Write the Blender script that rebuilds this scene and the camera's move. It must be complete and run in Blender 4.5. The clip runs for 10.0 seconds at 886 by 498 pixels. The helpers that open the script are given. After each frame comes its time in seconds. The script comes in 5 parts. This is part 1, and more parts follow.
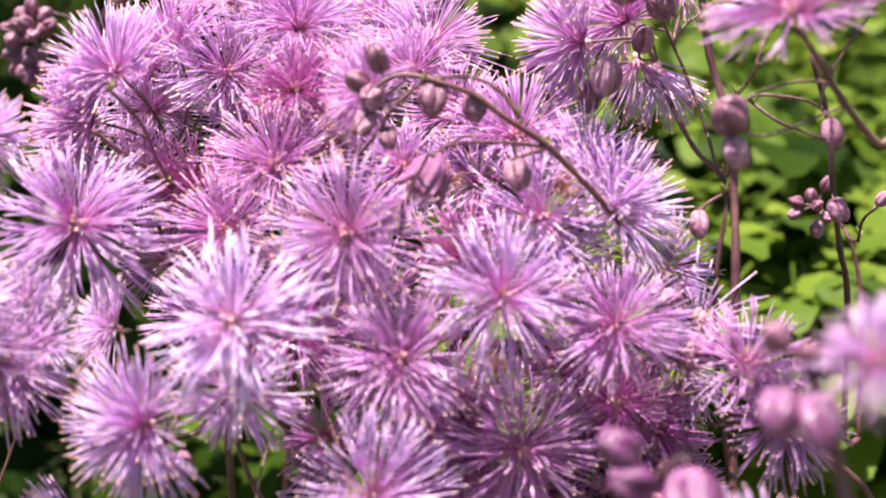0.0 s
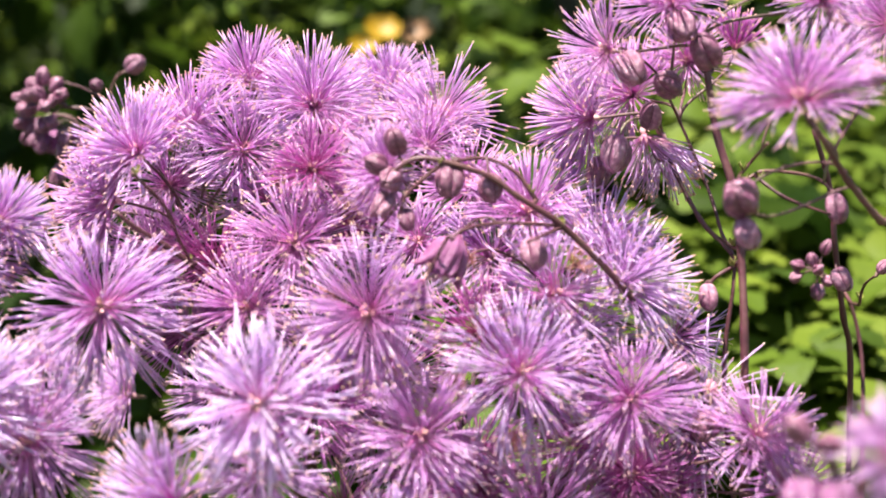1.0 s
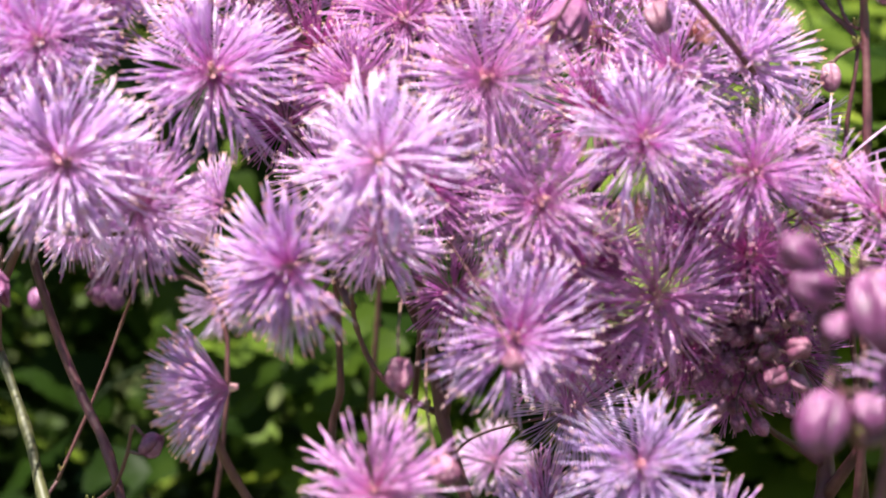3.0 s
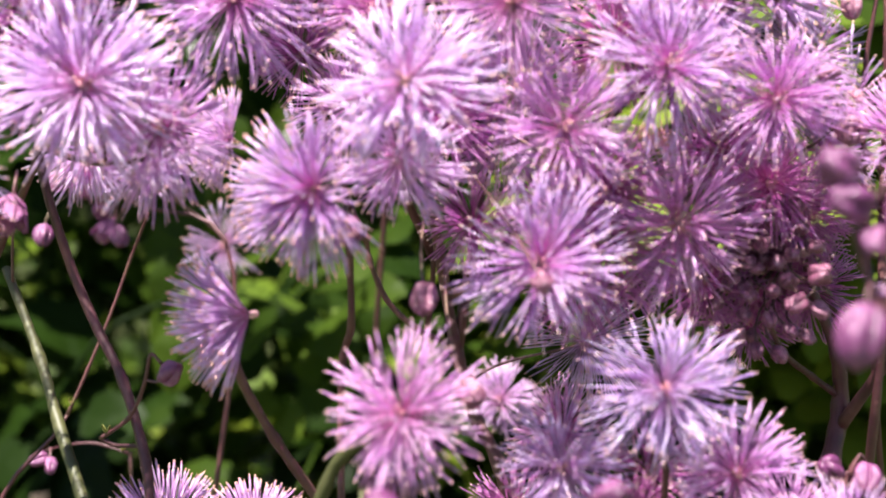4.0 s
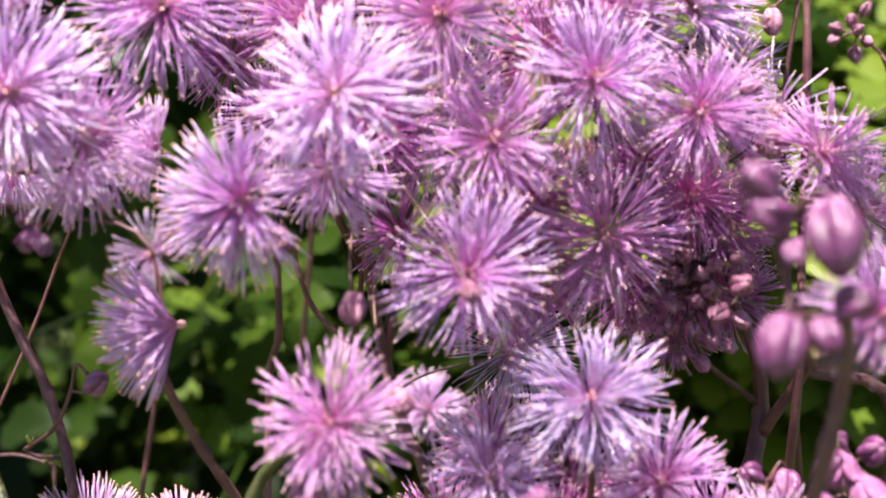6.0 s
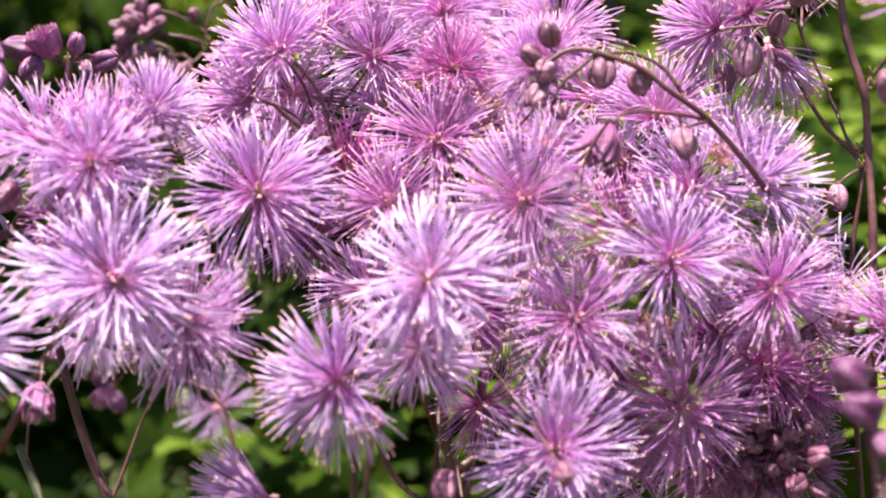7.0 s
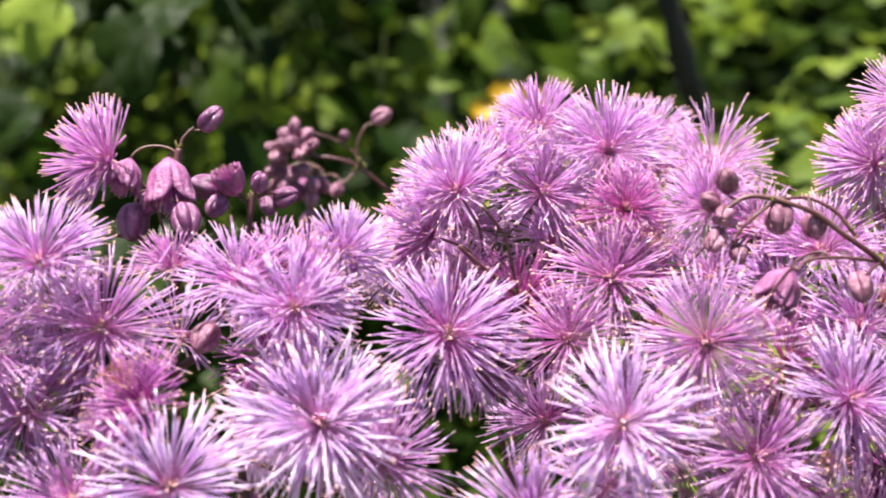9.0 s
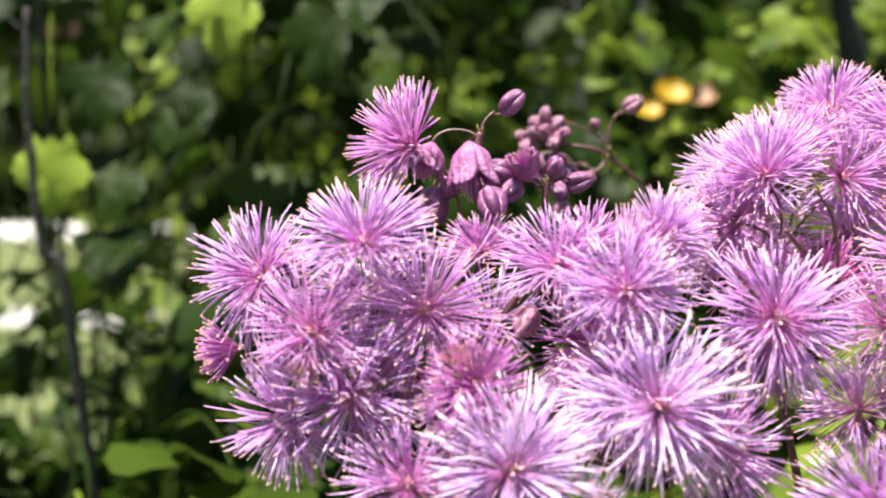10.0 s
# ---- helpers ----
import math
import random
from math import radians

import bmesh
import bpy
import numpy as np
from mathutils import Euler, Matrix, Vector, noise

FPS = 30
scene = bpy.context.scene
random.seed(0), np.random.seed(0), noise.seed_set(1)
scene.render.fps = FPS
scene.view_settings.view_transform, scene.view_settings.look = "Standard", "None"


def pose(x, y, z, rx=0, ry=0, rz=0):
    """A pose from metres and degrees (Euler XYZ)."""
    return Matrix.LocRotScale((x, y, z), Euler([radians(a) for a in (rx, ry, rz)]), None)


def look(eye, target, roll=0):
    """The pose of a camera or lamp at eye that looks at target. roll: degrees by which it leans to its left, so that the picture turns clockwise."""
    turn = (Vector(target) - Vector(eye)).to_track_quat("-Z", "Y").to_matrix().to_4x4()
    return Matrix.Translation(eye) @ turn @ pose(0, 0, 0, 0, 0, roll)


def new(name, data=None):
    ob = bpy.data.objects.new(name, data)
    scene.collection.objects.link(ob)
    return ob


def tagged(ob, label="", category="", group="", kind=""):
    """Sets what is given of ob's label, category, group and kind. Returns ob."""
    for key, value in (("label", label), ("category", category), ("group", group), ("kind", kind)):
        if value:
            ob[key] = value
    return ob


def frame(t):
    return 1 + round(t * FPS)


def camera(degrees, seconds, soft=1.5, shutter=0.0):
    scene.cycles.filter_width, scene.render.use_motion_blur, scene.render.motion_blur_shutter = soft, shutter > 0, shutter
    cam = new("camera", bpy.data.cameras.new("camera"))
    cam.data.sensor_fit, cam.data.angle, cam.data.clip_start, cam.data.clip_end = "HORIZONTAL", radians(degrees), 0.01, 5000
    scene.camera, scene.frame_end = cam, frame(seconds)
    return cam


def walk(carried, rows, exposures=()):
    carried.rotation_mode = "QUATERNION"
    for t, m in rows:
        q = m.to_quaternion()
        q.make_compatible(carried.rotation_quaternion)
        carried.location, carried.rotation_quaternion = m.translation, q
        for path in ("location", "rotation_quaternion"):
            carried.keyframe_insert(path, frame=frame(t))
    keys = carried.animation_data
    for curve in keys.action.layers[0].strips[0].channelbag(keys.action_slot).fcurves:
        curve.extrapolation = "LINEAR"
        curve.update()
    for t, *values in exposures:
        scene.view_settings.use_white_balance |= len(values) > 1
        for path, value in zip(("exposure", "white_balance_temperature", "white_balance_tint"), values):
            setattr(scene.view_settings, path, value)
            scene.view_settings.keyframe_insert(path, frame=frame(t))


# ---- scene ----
cam = camera(36.0, 10.0, 1.9, 0.15)
PATH = [
    (0, (0.0054, 0.0036, 1.0418), (0.0019, 0.2497, 0.9977), 0.40),
    (0.5, (0.0038, 0.0025, 1.0467), (0.0032, 0.2489, 1.0048), 0.22),
    (1, (0.0000, -0.0000, 1.0500), (0.0000, 0.2469, 1.0108), 0.00),
    (1.5, (-0.0053, -0.0002, 1.0468), (-0.0067, 0.2465, 1.0065), -0.04),
    (2, (-0.0090, 0.0014, 1.0337), (-0.0107, 0.2480, 0.9928), 0.31),
    (2.5, (-0.0075, 0.0014, 1.0257), (-0.0111, 0.2470, 0.9793), 0.33),
    (2.7, (-0.0088, 0.0012, 1.0248), (-0.0145, 0.2465, 0.9773), 0.32),
    (3.8, (-0.0218, -0.0021, 1.0228), (-0.0228, 0.2416, 0.9671), 0.27),
    (4, (-0.0195, -0.0001, 1.0191), (-0.0201, 0.2434, 0.9627), 0.55),
    (4.5, (-0.0163, 0.0004, 1.0174), (-0.0136, 0.2429, 0.9565), 0.39),
    (5, (-0.0139, 0.0016, 1.0145), (-0.0077, 0.2435, 0.9520), 0.55),
    (5.2, (-0.0145, 0.0012, 1.0143), (-0.0042, 0.2431, 0.9516), 0.60),
    (6.3, (-0.0239, -0.0031, 1.0236), (-0.0110, 0.2418, 0.9752), 1.39),
    (6.5, (-0.0271, -0.0045, 1.0265), (-0.0148, 0.2413, 0.9825), 1.06),
    (7, (-0.0300, -0.0067, 1.0302), (-0.0209, 0.2407, 0.9958), 0.80),
    (7.5, (-0.0279, -0.0092, 1.0371), (-0.0209, 0.2388, 1.0066), 0.78),
    (8, (-0.0315, -0.0103, 1.0407), (-0.0254, 0.2381, 1.0131), 0.58),
    (8.5, (-0.0374, -0.0111, 1.0420), (-0.0333, 0.2375, 1.0163), 0.59),
    (9, (-0.0520, -0.0129, 1.0445), (-0.0510, 0.2358, 1.0195), 0.53),
    (9.5, (-0.0770, -0.0133, 1.0433), (-0.0785, 0.2355, 1.0193), 0.42),
    (10, (-0.0919, -0.0113, 1.0404), (-0.1032, 0.2373, 1.0163), 0.54),
]
# the camera meters a little brighter where the shaded stems fill the picture
METERED = [(0, 2.04), (1.0, 1.97), (2.5, 2.03), (4.0, 2.16), (5.0, 2.26), (6.5, 2.06), (7.5, 2.01), (8.5, 1.95), (9.0, 1.96), (10, 2.09)]
walk(cam, [(t, look(eye, target, roll)) for t, eye, target, roll in PATH], METERED)

# the phone's small lens stands a hand's breadth from the blooms, so far leaves are soft
cam.data.dof.use_dof = True
cam.data.dof.focus_distance = 0.230
cam.data.dof.aperture_fstop = 17.0

# ---- light ----
to_sun = Vector((-0.19, -0.11, 0.97)).normalized()
SUN_EL = math.asin(to_sun.z)
SUN_AZ = math.atan2(to_sun.x, to_sun.y)
world = bpy.data.worlds.new("sky")
scene.world = world
world.use_nodes = True
wn = world.node_tree.nodes
sky = wn.new("ShaderNodeTexSky")
sky.sky_type = "NISHITA"
sky.sun_disc = False
sky.sun_elevation = SUN_EL
sky.sun_rotation = SUN_AZ
world.node_tree.links.new(sky.outputs[0], wn["Background"].inputs[0])
wn["Background"].inputs[1].default_value = 0.05
sun = new("sun", bpy.data.lights.new("sun", "SUN"))
sun.data.energy = 5.0
sun.data.angle = radians(0.55)
sun.data.color = (1.0, 0.95, 0.87)
sun.matrix_world = look((0, 0, 6), Vector((0, 0, 6)) - to_sun)


# ---- materials ----
def material(name):
    m = bpy.data.materials.new(name)
    m.use_nodes = True
    nodes, links = m.node_tree.nodes, m.node_tree.links
    return m, nodes, links, nodes["Principled BSDF"]


def ramp_node(nodes, stops):
    r = nodes.new("ShaderNodeValToRGB")
    while len(r.color_ramp.elements) < len(stops):
        r.color_ramp.elements.new(0.5)
    for e, (p, c) in zip(r.color_ramp.elements, stops):
        e.position, e.color = p, (*c, 1)
    return r


def mix_color(nodes, links, fac, a, b, mode="MIX"):
    n = nodes.new("ShaderNodeMix")
    n.data_type, n.blend_type = "RGBA", mode
    for sock, value in ((n.inputs[0], fac), (n.inputs[6], a), (n.inputs[7], b)):
        if hasattr(value, "links"):
            links.new(value, sock)
        elif isinstance(value, (int, float)):
            sock.default_value = value
        else:
            sock.default_value = (*value, 1)
    return n.outputs[2]


def math_node(nodes, links, op, a, b=0.0, c=0.0):
    n = nodes.new("ShaderNodeMath")
    n.operation = op
    for sock, value in zip(n.inputs, (a, b, c)):
        if hasattr(value, "links"):
            links.new(value, sock)
        else:
            sock.default_value = value
    return n.outputs[0]


def thin(m, nodes, links, bsdf, color, share):
    """Light passes through thin petals and blades."""
    tr, mx = nodes.new("ShaderNodeBsdfTranslucent"), nodes.new("ShaderNodeMixShader")
    if hasattr(color, "links"):
        links.new(color, tr.inputs[0])
    mx.inputs[0].default_value = share
    links.new(bsdf.outputs[0], mx.inputs[1])
    links.new(tr.outputs[0], mx.inputs[2])
    links.new(mx.outputs[0], nodes["Material Output"].inputs[0])


def filament_material(name, base, middle, tip, pale, pale_share):
    """Stamen stalks: pinker at the heart, paler to the tip, each a little different."""
    m, nodes, links, bsdf = material(name)
    co = nodes.new("ShaderNodeTexCoord")
    ln = nodes.new("ShaderNodeVectorMath")
    ln.operation = "LENGTH"
    links.new(co.outputs["Object"], ln.inputs[0])
    rmp = ramp_node(nodes, [(0.12, base), (0.50, middle), (0.97, tip)])
    links.new(ln.outputs["Value"], rmp.inputs[0])
    geo, info = nodes.new("ShaderNodeNewGeometry"), nodes.new("ShaderNodeObjectInfo")
    isl = geo.outputs["Random Per Island"]
    fac = math_node(nodes, links, "MULTIPLY", math_node(nodes, links, "POWER", isl, 1.6), pale_share)
    col = mix_color(nodes, links, fac, rmp.outputs[0], pale)
    fac2 = math_node(nodes, links, "MULTIPLY", info.outputs["Random"], 0.35)
    col = mix_color(nodes, links, fac2, col, middle)
    hsv = nodes.new("ShaderNodeHueSaturation")
    links.new(math_node(nodes, links, "MULTIPLY_ADD", info.outputs["Random"], 0.035, 0.485), hsv.inputs[0])
    noi = nodes.new("ShaderNodeTexNoise")
    noi.inputs["Scale"].default_value = 9.0
    links.new(co.outputs["Object"], noi.inputs["Vector"])
    links.new(math_node(nodes, links, "MULTIPLY_ADD", noi.outputs[0], 0.6, 0.72), hsv.inputs[2])
    links.new(col, hsv.inputs[4])
    links.new(hsv.outputs[0], bsdf.inputs["Base Color"])
    bsdf.inputs["Roughness"].default_value = 0.22
    bsdf.inputs["Specular IOR Level"].default_value = 1.0
    thin(m, nodes, links, bsdf, hsv.outputs[0], 0.62)
    return m


def surface_material(name, stops, scale, rough, bump=0.2, translucent=0.0, spread=0.25, detail=6.0, gloss=0.4):
    """A noise-mottled surface; stops: the colours from dark to light."""
    m, nodes, links, bsdf = material(name)
    co, info = nodes.new("ShaderNodeTexCoord"), nodes.new("ShaderNodeObjectInfo")
    noi = nodes.new("ShaderNodeTexNoise")
    noi.inputs["Scale"].default_value, noi.inputs["Detail"].default_value = scale, detail
    links.new(co.outputs["Object"], noi.inputs["Vector"])
    geo = nodes.new("ShaderNodeNewGeometry")
    each = math_node(nodes, links, "ADD", info.outputs["Random"], geo.outputs["Random Per Island"])
    shift = math_node(nodes, links, "MULTIPLY_ADD", each, spread, -spread)
    v = math_node(nodes, links, "ADD", noi.outputs[0], shift)
    rmp = ramp_node(nodes, stops)
    links.new(v, rmp.inputs[0])
    links.new(rmp.outputs[0], bsdf.inputs["Base Color"])
    bsdf.inputs["Roughness"].default_value = rough
    bsdf.inputs["Specular IOR Level"].default_value = gloss
    if bump:
        fine = nodes.new("ShaderNodeTexNoise")
        fine.inputs["Scale"].default_value = scale * 5
        links.new(co.outputs["Object"], fine.inputs["Vector"])
        b = nodes.new("ShaderNodeBump")
        b.inputs["Strength"].default_value = bump
        b.inputs["Distance"].default_value = 0.1 / scale
        links.new(fine.outputs[0], b.inputs["Height"])
        links.new(b.outputs[0], bsdf.inputs["Normal"])
    if translucent:
        thin(m, nodes, links, bsdf, rmp.outputs[0], translucent)
    return m


FILAMENT = {
    "lilac": filament_material("lilac_filament", (0.65, 0.10, 0.44), (0.575, 0.232, 0.58), (0.68, 0.44, 0.74), (0.92, 0.83, 0.94), 0.58),
    # pale blooms, whitened so that the sun on them is in the colour
    "pale": filament_material("sunlit_pale_lilac_filament", (0.62, 0.17, 0.46), (0.645, 0.385, 0.70), (0.75, 0.575, 0.82), (0.94, 0.87, 0.96), 0.62),
    # bluish violet: the shade on two low blooms is painted into them
    "violet": filament_material("shaded_violet_filament", (0.54, 0.17, 0.44), (0.49, 0.27, 0.58), (0.60, 0.46, 0.73), (0.86, 0.82, 0.93), 0.6),
    "pink": filament_material("pink_lilac_filament", (0.55, 0.08, 0.38), (0.57, 0.185, 0.54), (0.66, 0.38, 0.69), (0.92, 0.78, 0.90), 0.55),
    "withered": filament_material("withered_filament", (0.40, 0.10, 0.12), (0.52, 0.22, 0.24), (0.60, 0.36, 0.30), (0.74, 0.55, 0.44), 0.5),
    "deep": filament_material("magenta_filament", (0.50, 0.035, 0.28), (0.54, 0.13, 0.47), (0.59, 0.26, 0.58), (0.78, 0.52, 0.72), 0.38),
}
PINK_ANTHER = surface_material("blush_anther", [(0.2, (0.56, 0.28, 0.36)), (0.6, (0.70, 0.45, 0.46)), (0.9, (0.82, 0.66, 0.60))], 30, 0.6, 0, 0.25)
ANTHER = surface_material("cream_peach_anther", [(0.2, (0.56, 0.26, 0.26)), (0.55, (0.70, 0.42, 0.34)), (0.9, (0.82, 0.66, 0.48))], 30, 0.6, 0, 0.25)
CARPEL = surface_material("rosy_carpel", [(0.2, (0.50, 0.18, 0.28)), (0.55, (0.62, 0.34, 0.34)), (0.85, (0.62, 0.46, 0.32))], 6, 0.5, 0.2)
SEPAL = surface_material("mauve_sepal", [(0.15, (0.075, 0.018, 0.040)), (0.45, (0.18, 0.055, 0.105)), (0.68, (0.33, 0.145, 0.215)), (0.92, (0.57, 0.40, 0.46))], 2.4, 0.36, 0.3, 0.10, 0.25, gloss=0.6)
PINK_SEPAL = surface_material("magenta_pink_sepal", [(0.15, (0.055, 0.006, 0.04)), (0.45, (0.145, 0.028, 0.11)), (0.72, (0.27, 0.09, 0.21)), (0.97, (0.62, 0.42, 0.54))], 2.2, 0.34, 0.3, 0.14, 0.25, gloss=0.8)
BUD_CORE = surface_material("bud_heart", [(0.2, (0.10, 0.02, 0.06)), (0.8, (0.22, 0.06, 0.14))], 5, 0.6, 0.1)
STEM = surface_material("purple_brown_stem", [(0.25, (0.038, 0.010, 0.015)), (0.55, (0.088, 0.029, 0.034)), (0.85, (0.135, 0.07, 0.055))], 160, 0.5, 0.25)
PEDICEL = surface_material("rosy_green_stalk", [(0.2, (0.06, 0.02, 0.03)), (0.55, (0.12, 0.055, 0.06)), (0.9, (0.14, 0.13, 0.06))], 120, 0.5, 0.2)
GREEN_STEM = surface_material("green_stem", [(0.2, (0.036, 0.038, 0.012)), (0.8, (0.062, 0.060, 0.020))], 60, 0.55, 0.2)
BRACT = surface_material("yellow_green_scale", [(0.2, (0.20, 0.22, 0.05)), (0.8, (0.42, 0.38, 0.12))], 3, 0.55, 0.1, 0.3)
# near-black green: the shade on background stalks is put into their colour
LEAF_STALK = surface_material("shade_painted_green_stalk", [(0.2, (0.008, 0.012, 0.003)), (0.8, (0.018, 0.024, 0.006))], 60, 0.8, 0.2, gloss=0.03)
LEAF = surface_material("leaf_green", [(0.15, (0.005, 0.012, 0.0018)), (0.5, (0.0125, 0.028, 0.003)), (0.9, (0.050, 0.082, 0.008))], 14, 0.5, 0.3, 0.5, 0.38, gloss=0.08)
# yellow-green foliage with its sunlight painted in, several times lighter than LEAF
LIGHT_LEAF = surface_material("sun_tinted_leaf_green", [(0.15, (0.03, 0.055, 0.005)), (0.5, (0.08, 0.122, 0.010)), (0.9, (0.18, 0.22, 0.026))], 14, 0.6, 0.3, 0.4, 0.3, gloss=0.15)
# sunlight put into the colour: a far paler green than the other leaves
SUN_LEAF = surface_material("translucent_sun_painted_leaf", [(0.25, (0.08, 0.15, 0.010)), (0.7, (0.33, 0.42, 0.06))], 45, 0.6, 0.3, 0.6, 0.0, gloss=0.1)
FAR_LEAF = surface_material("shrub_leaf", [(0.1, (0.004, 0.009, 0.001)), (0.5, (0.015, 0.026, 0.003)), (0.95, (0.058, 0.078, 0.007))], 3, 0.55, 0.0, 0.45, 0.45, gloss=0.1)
BARK = surface_material("dark_bark", [(0.2, (0.006, 0.005, 0.005)), (0.8, (0.025, 0.021, 0.019))], 60, 0.85, 0.5)
PALE_BARK = surface_material("pale_grey_bark", [(0.2, (0.07, 0.065, 0.055)), (0.8, (0.17, 0.16, 0.14))], 60, 0.8, 0.4)
SOIL = surface_material("garden_soil", [(0.3, (0.015, 0.011, 0.008)), (0.7, (0.05, 0.036, 0.025))], 18, 0.95, 0.8)
LAWN = surface_material("mown_lawn", [(0.3, (0.034, 0.047, 0.010)), (0.7, (0.065, 0.078, 0.018))], 9, 0.8, 0.8)
GRAVEL = surface_material("pale_path", [(0.3, (0.26, 0.25, 0.23)), (0.7, (0.42, 0.41, 0.39))], 40, 0.9, 0.8)
YELLOW = surface_material("yellow_petal", [(0.2, (0.26, 0.14, 0.002)), (0.8, (0.38, 0.25, 0.004))], 30, 0.5, 0.1, 0.3)
ORANGE = surface_material("apricot_petal", [(0.2, (0.20, 0.10, 0.045)), (0.8, (0.28, 0.16, 0.08))], 30, 0.5, 0.1, 0.3)


# ---- building helpers ----
def mesh_of(name, verts, faces, mat, smooth=True):
    me = bpy.data.meshes.new(name)
    me.from_pydata([tuple(v) for v in verts], [], faces)
    me.materials.append(mat)
    if smooth:
        me.polygons.foreach_set("use_smooth", [True] * len(me.polygons))
    me.update()
    return me


def part(name, me, parent, m=None, label=""):
    """One mesh as a part under a thing or a part."""
    ob = new(name, me)
    ob.parent = parent
    if m is not None:
        ob.matrix_basis = m
    return tagged(ob, label)


def tube(points, radii, sides=8, closed=True):
    """A tapered tube along points: vertices and faces."""
    pts = np.array(points, float)
    tan = np.gradient(pts, axis=0)
    tan /= np.linalg.norm(tan, axis=1)[:, None] + 1e-12
    ref = np.array([0.31, 0.87, 0.38]) if abs(tan[0] @ [0.31, 0.87, 0.38]) < 0.9 else np.array([0.9, -0.1, 0.4])
    verts, faces = [], []
    for k, (p, d) in enumerate(zip(pts, tan)):
        u = ref - d * (ref @ d)
        u /= np.linalg.norm(u)
        w = np.cross(d, u)
        ref = u
        for j in range(sides):
            a = 2 * math.pi * j / sides
            verts.append(p + radii[k] * (math.cos(a) * u + math.sin(a) * w))
    for k in range(len(pts) - 1):
        for j in range(sides):
            n = (j + 1) % sides
            faces.append((k * sides + j, k * sides + n, (k + 1) * sides + n, (k + 1) * sides + j))
    if closed:
        faces.append(tuple(range(sides))[::-1])
        faces.append(tuple(range((len(pts) - 1) * sides, len(pts) * sides)))
    return verts, faces


def glide(points, steps=6):
    """A smooth line through points."""
    p = [np.array(q, float) for q in points]
    p = [2 * p[0] - p[1], *p, 2 * p[-1] - p[-2]]
    line = []
    for a, b, c, d in zip(p, p[1:], p[2:], p[3:]):
        for k in range(steps):
            s = k / steps
            line.append(0.5 * (2 * b + (c - a) * s + (2 * a - 5 * b + 4 * c - d) * s**2 + (3 * b - a - 3 * c + d) * s**3))
    line.append(p[-2])
    return np.array(line)


def facing(axis, spin=0.0):
    return Vector(axis).to_track_quat("Z", "Y").to_matrix().to_4x4() @ Matrix.Rotation(spin, 4, "Z")


# ---- meadow rue: flowers and buds ----
def stamens_of(rng, count, widest, curl, thick, plump=1.0, wild=1.0):
    """Stamens fanning from the heart, in units of the flower's radius: filaments, and their anthers."""
    fv, ff, av, af = [], [], [], []
    tufts = [(math.acos(1 - rng.random() * (1 - math.cos(widest))), rng.uniform(0, 6.28)) for _ in range(14)]
    ragged, bare = Vector([rng.uniform(-50, 50) for _ in range(3)]), Vector([rng.uniform(-50, 50) for _ in range(3)])
    for k in range(count):
        c = 1 - rng.random() ** 0.9 * (1 - math.cos(widest))
        theta, phi = math.acos(max(-1, min(1, c))), k * 2.39996 + rng.uniform(-0.8, 0.8)
        d0 = Vector((math.sin(theta) * math.cos(phi), math.sin(theta) * math.sin(phi), math.cos(theta)))
        pull = max((Vector((math.sin(a) * math.cos(b), math.sin(a) * math.sin(b), math.cos(a))) for a, b in tufts), key=lambda v: v.dot(d0))
        d0 = (d0 + pull * rng.uniform(0.0, 0.20 + 0.30 * wild)).normalized()
        if noise.noise(d0 * 1.9 + bare) > 0.40 and rng.random() < 0.75 * wild:
            continue
        theta, phi = math.acos(max(-1, min(1, d0.z))), math.atan2(d0.y, d0.x)
        length = rng.uniform(0.60, 0.88) if rng.random() < 0.12 + 0.16 * wild else rng.uniform(0.86, 1.06)
        length *= 1 + (0.10 + 0.18 * wild) * noise.noise(d0 * 1.5 + ragged)
        bend, side = curl * rng.uniform(0.2, 1.9) + rng.gauss(0, 0.05), rng.gauss(0, 0.24 + 0.14 * wild)
        wave = rng.gauss(0, 0.10 + 0.08 * wild)
        pos, line = np.array([0.0, 0.0, 0.0]), []
        steps = 6
        for s in range(steps):
            q = s / (steps - 1)
            th, ph = theta * (1 - bend * 0.5) + theta * bend * q + wave * math.sin(3.1 * q), phi + side * (q - 0.4)
            d = np.array([math.sin(th) * math.cos(ph), math.sin(th) * math.sin(ph), math.cos(th)])
            pos = 0.035 * d if s == 0 else pos + d * length / (steps - 1)
            line.append(pos.copy())
        w = thick * rng.uniform(0.7, 1.25)
        radii = [w * r for r in (0.34, 0.38, 0.54, 0.86, 1.16, 1.0)]
        v, f = tube(line, radii, 4)
        n = len(fv)
        fv += v
        ff += [tuple(i + n for i in face) for face in f]
        tip = np.array(line[-1])
        d = tip - np.array(line[-2])
        d /= np.linalg.norm(d)
        v, f = tube([tip - d * 0.006, tip + d * 0.010, tip + d * 0.032, tip + d * 0.044], [w * 0.9, w * 1.25 * plump, w * 1.2 * plump, w * 0.6], 4)
        n = len(av)
        av += v
        af += [tuple(i + n for i in face) for face in f]
    return (fv, ff), (av, af)


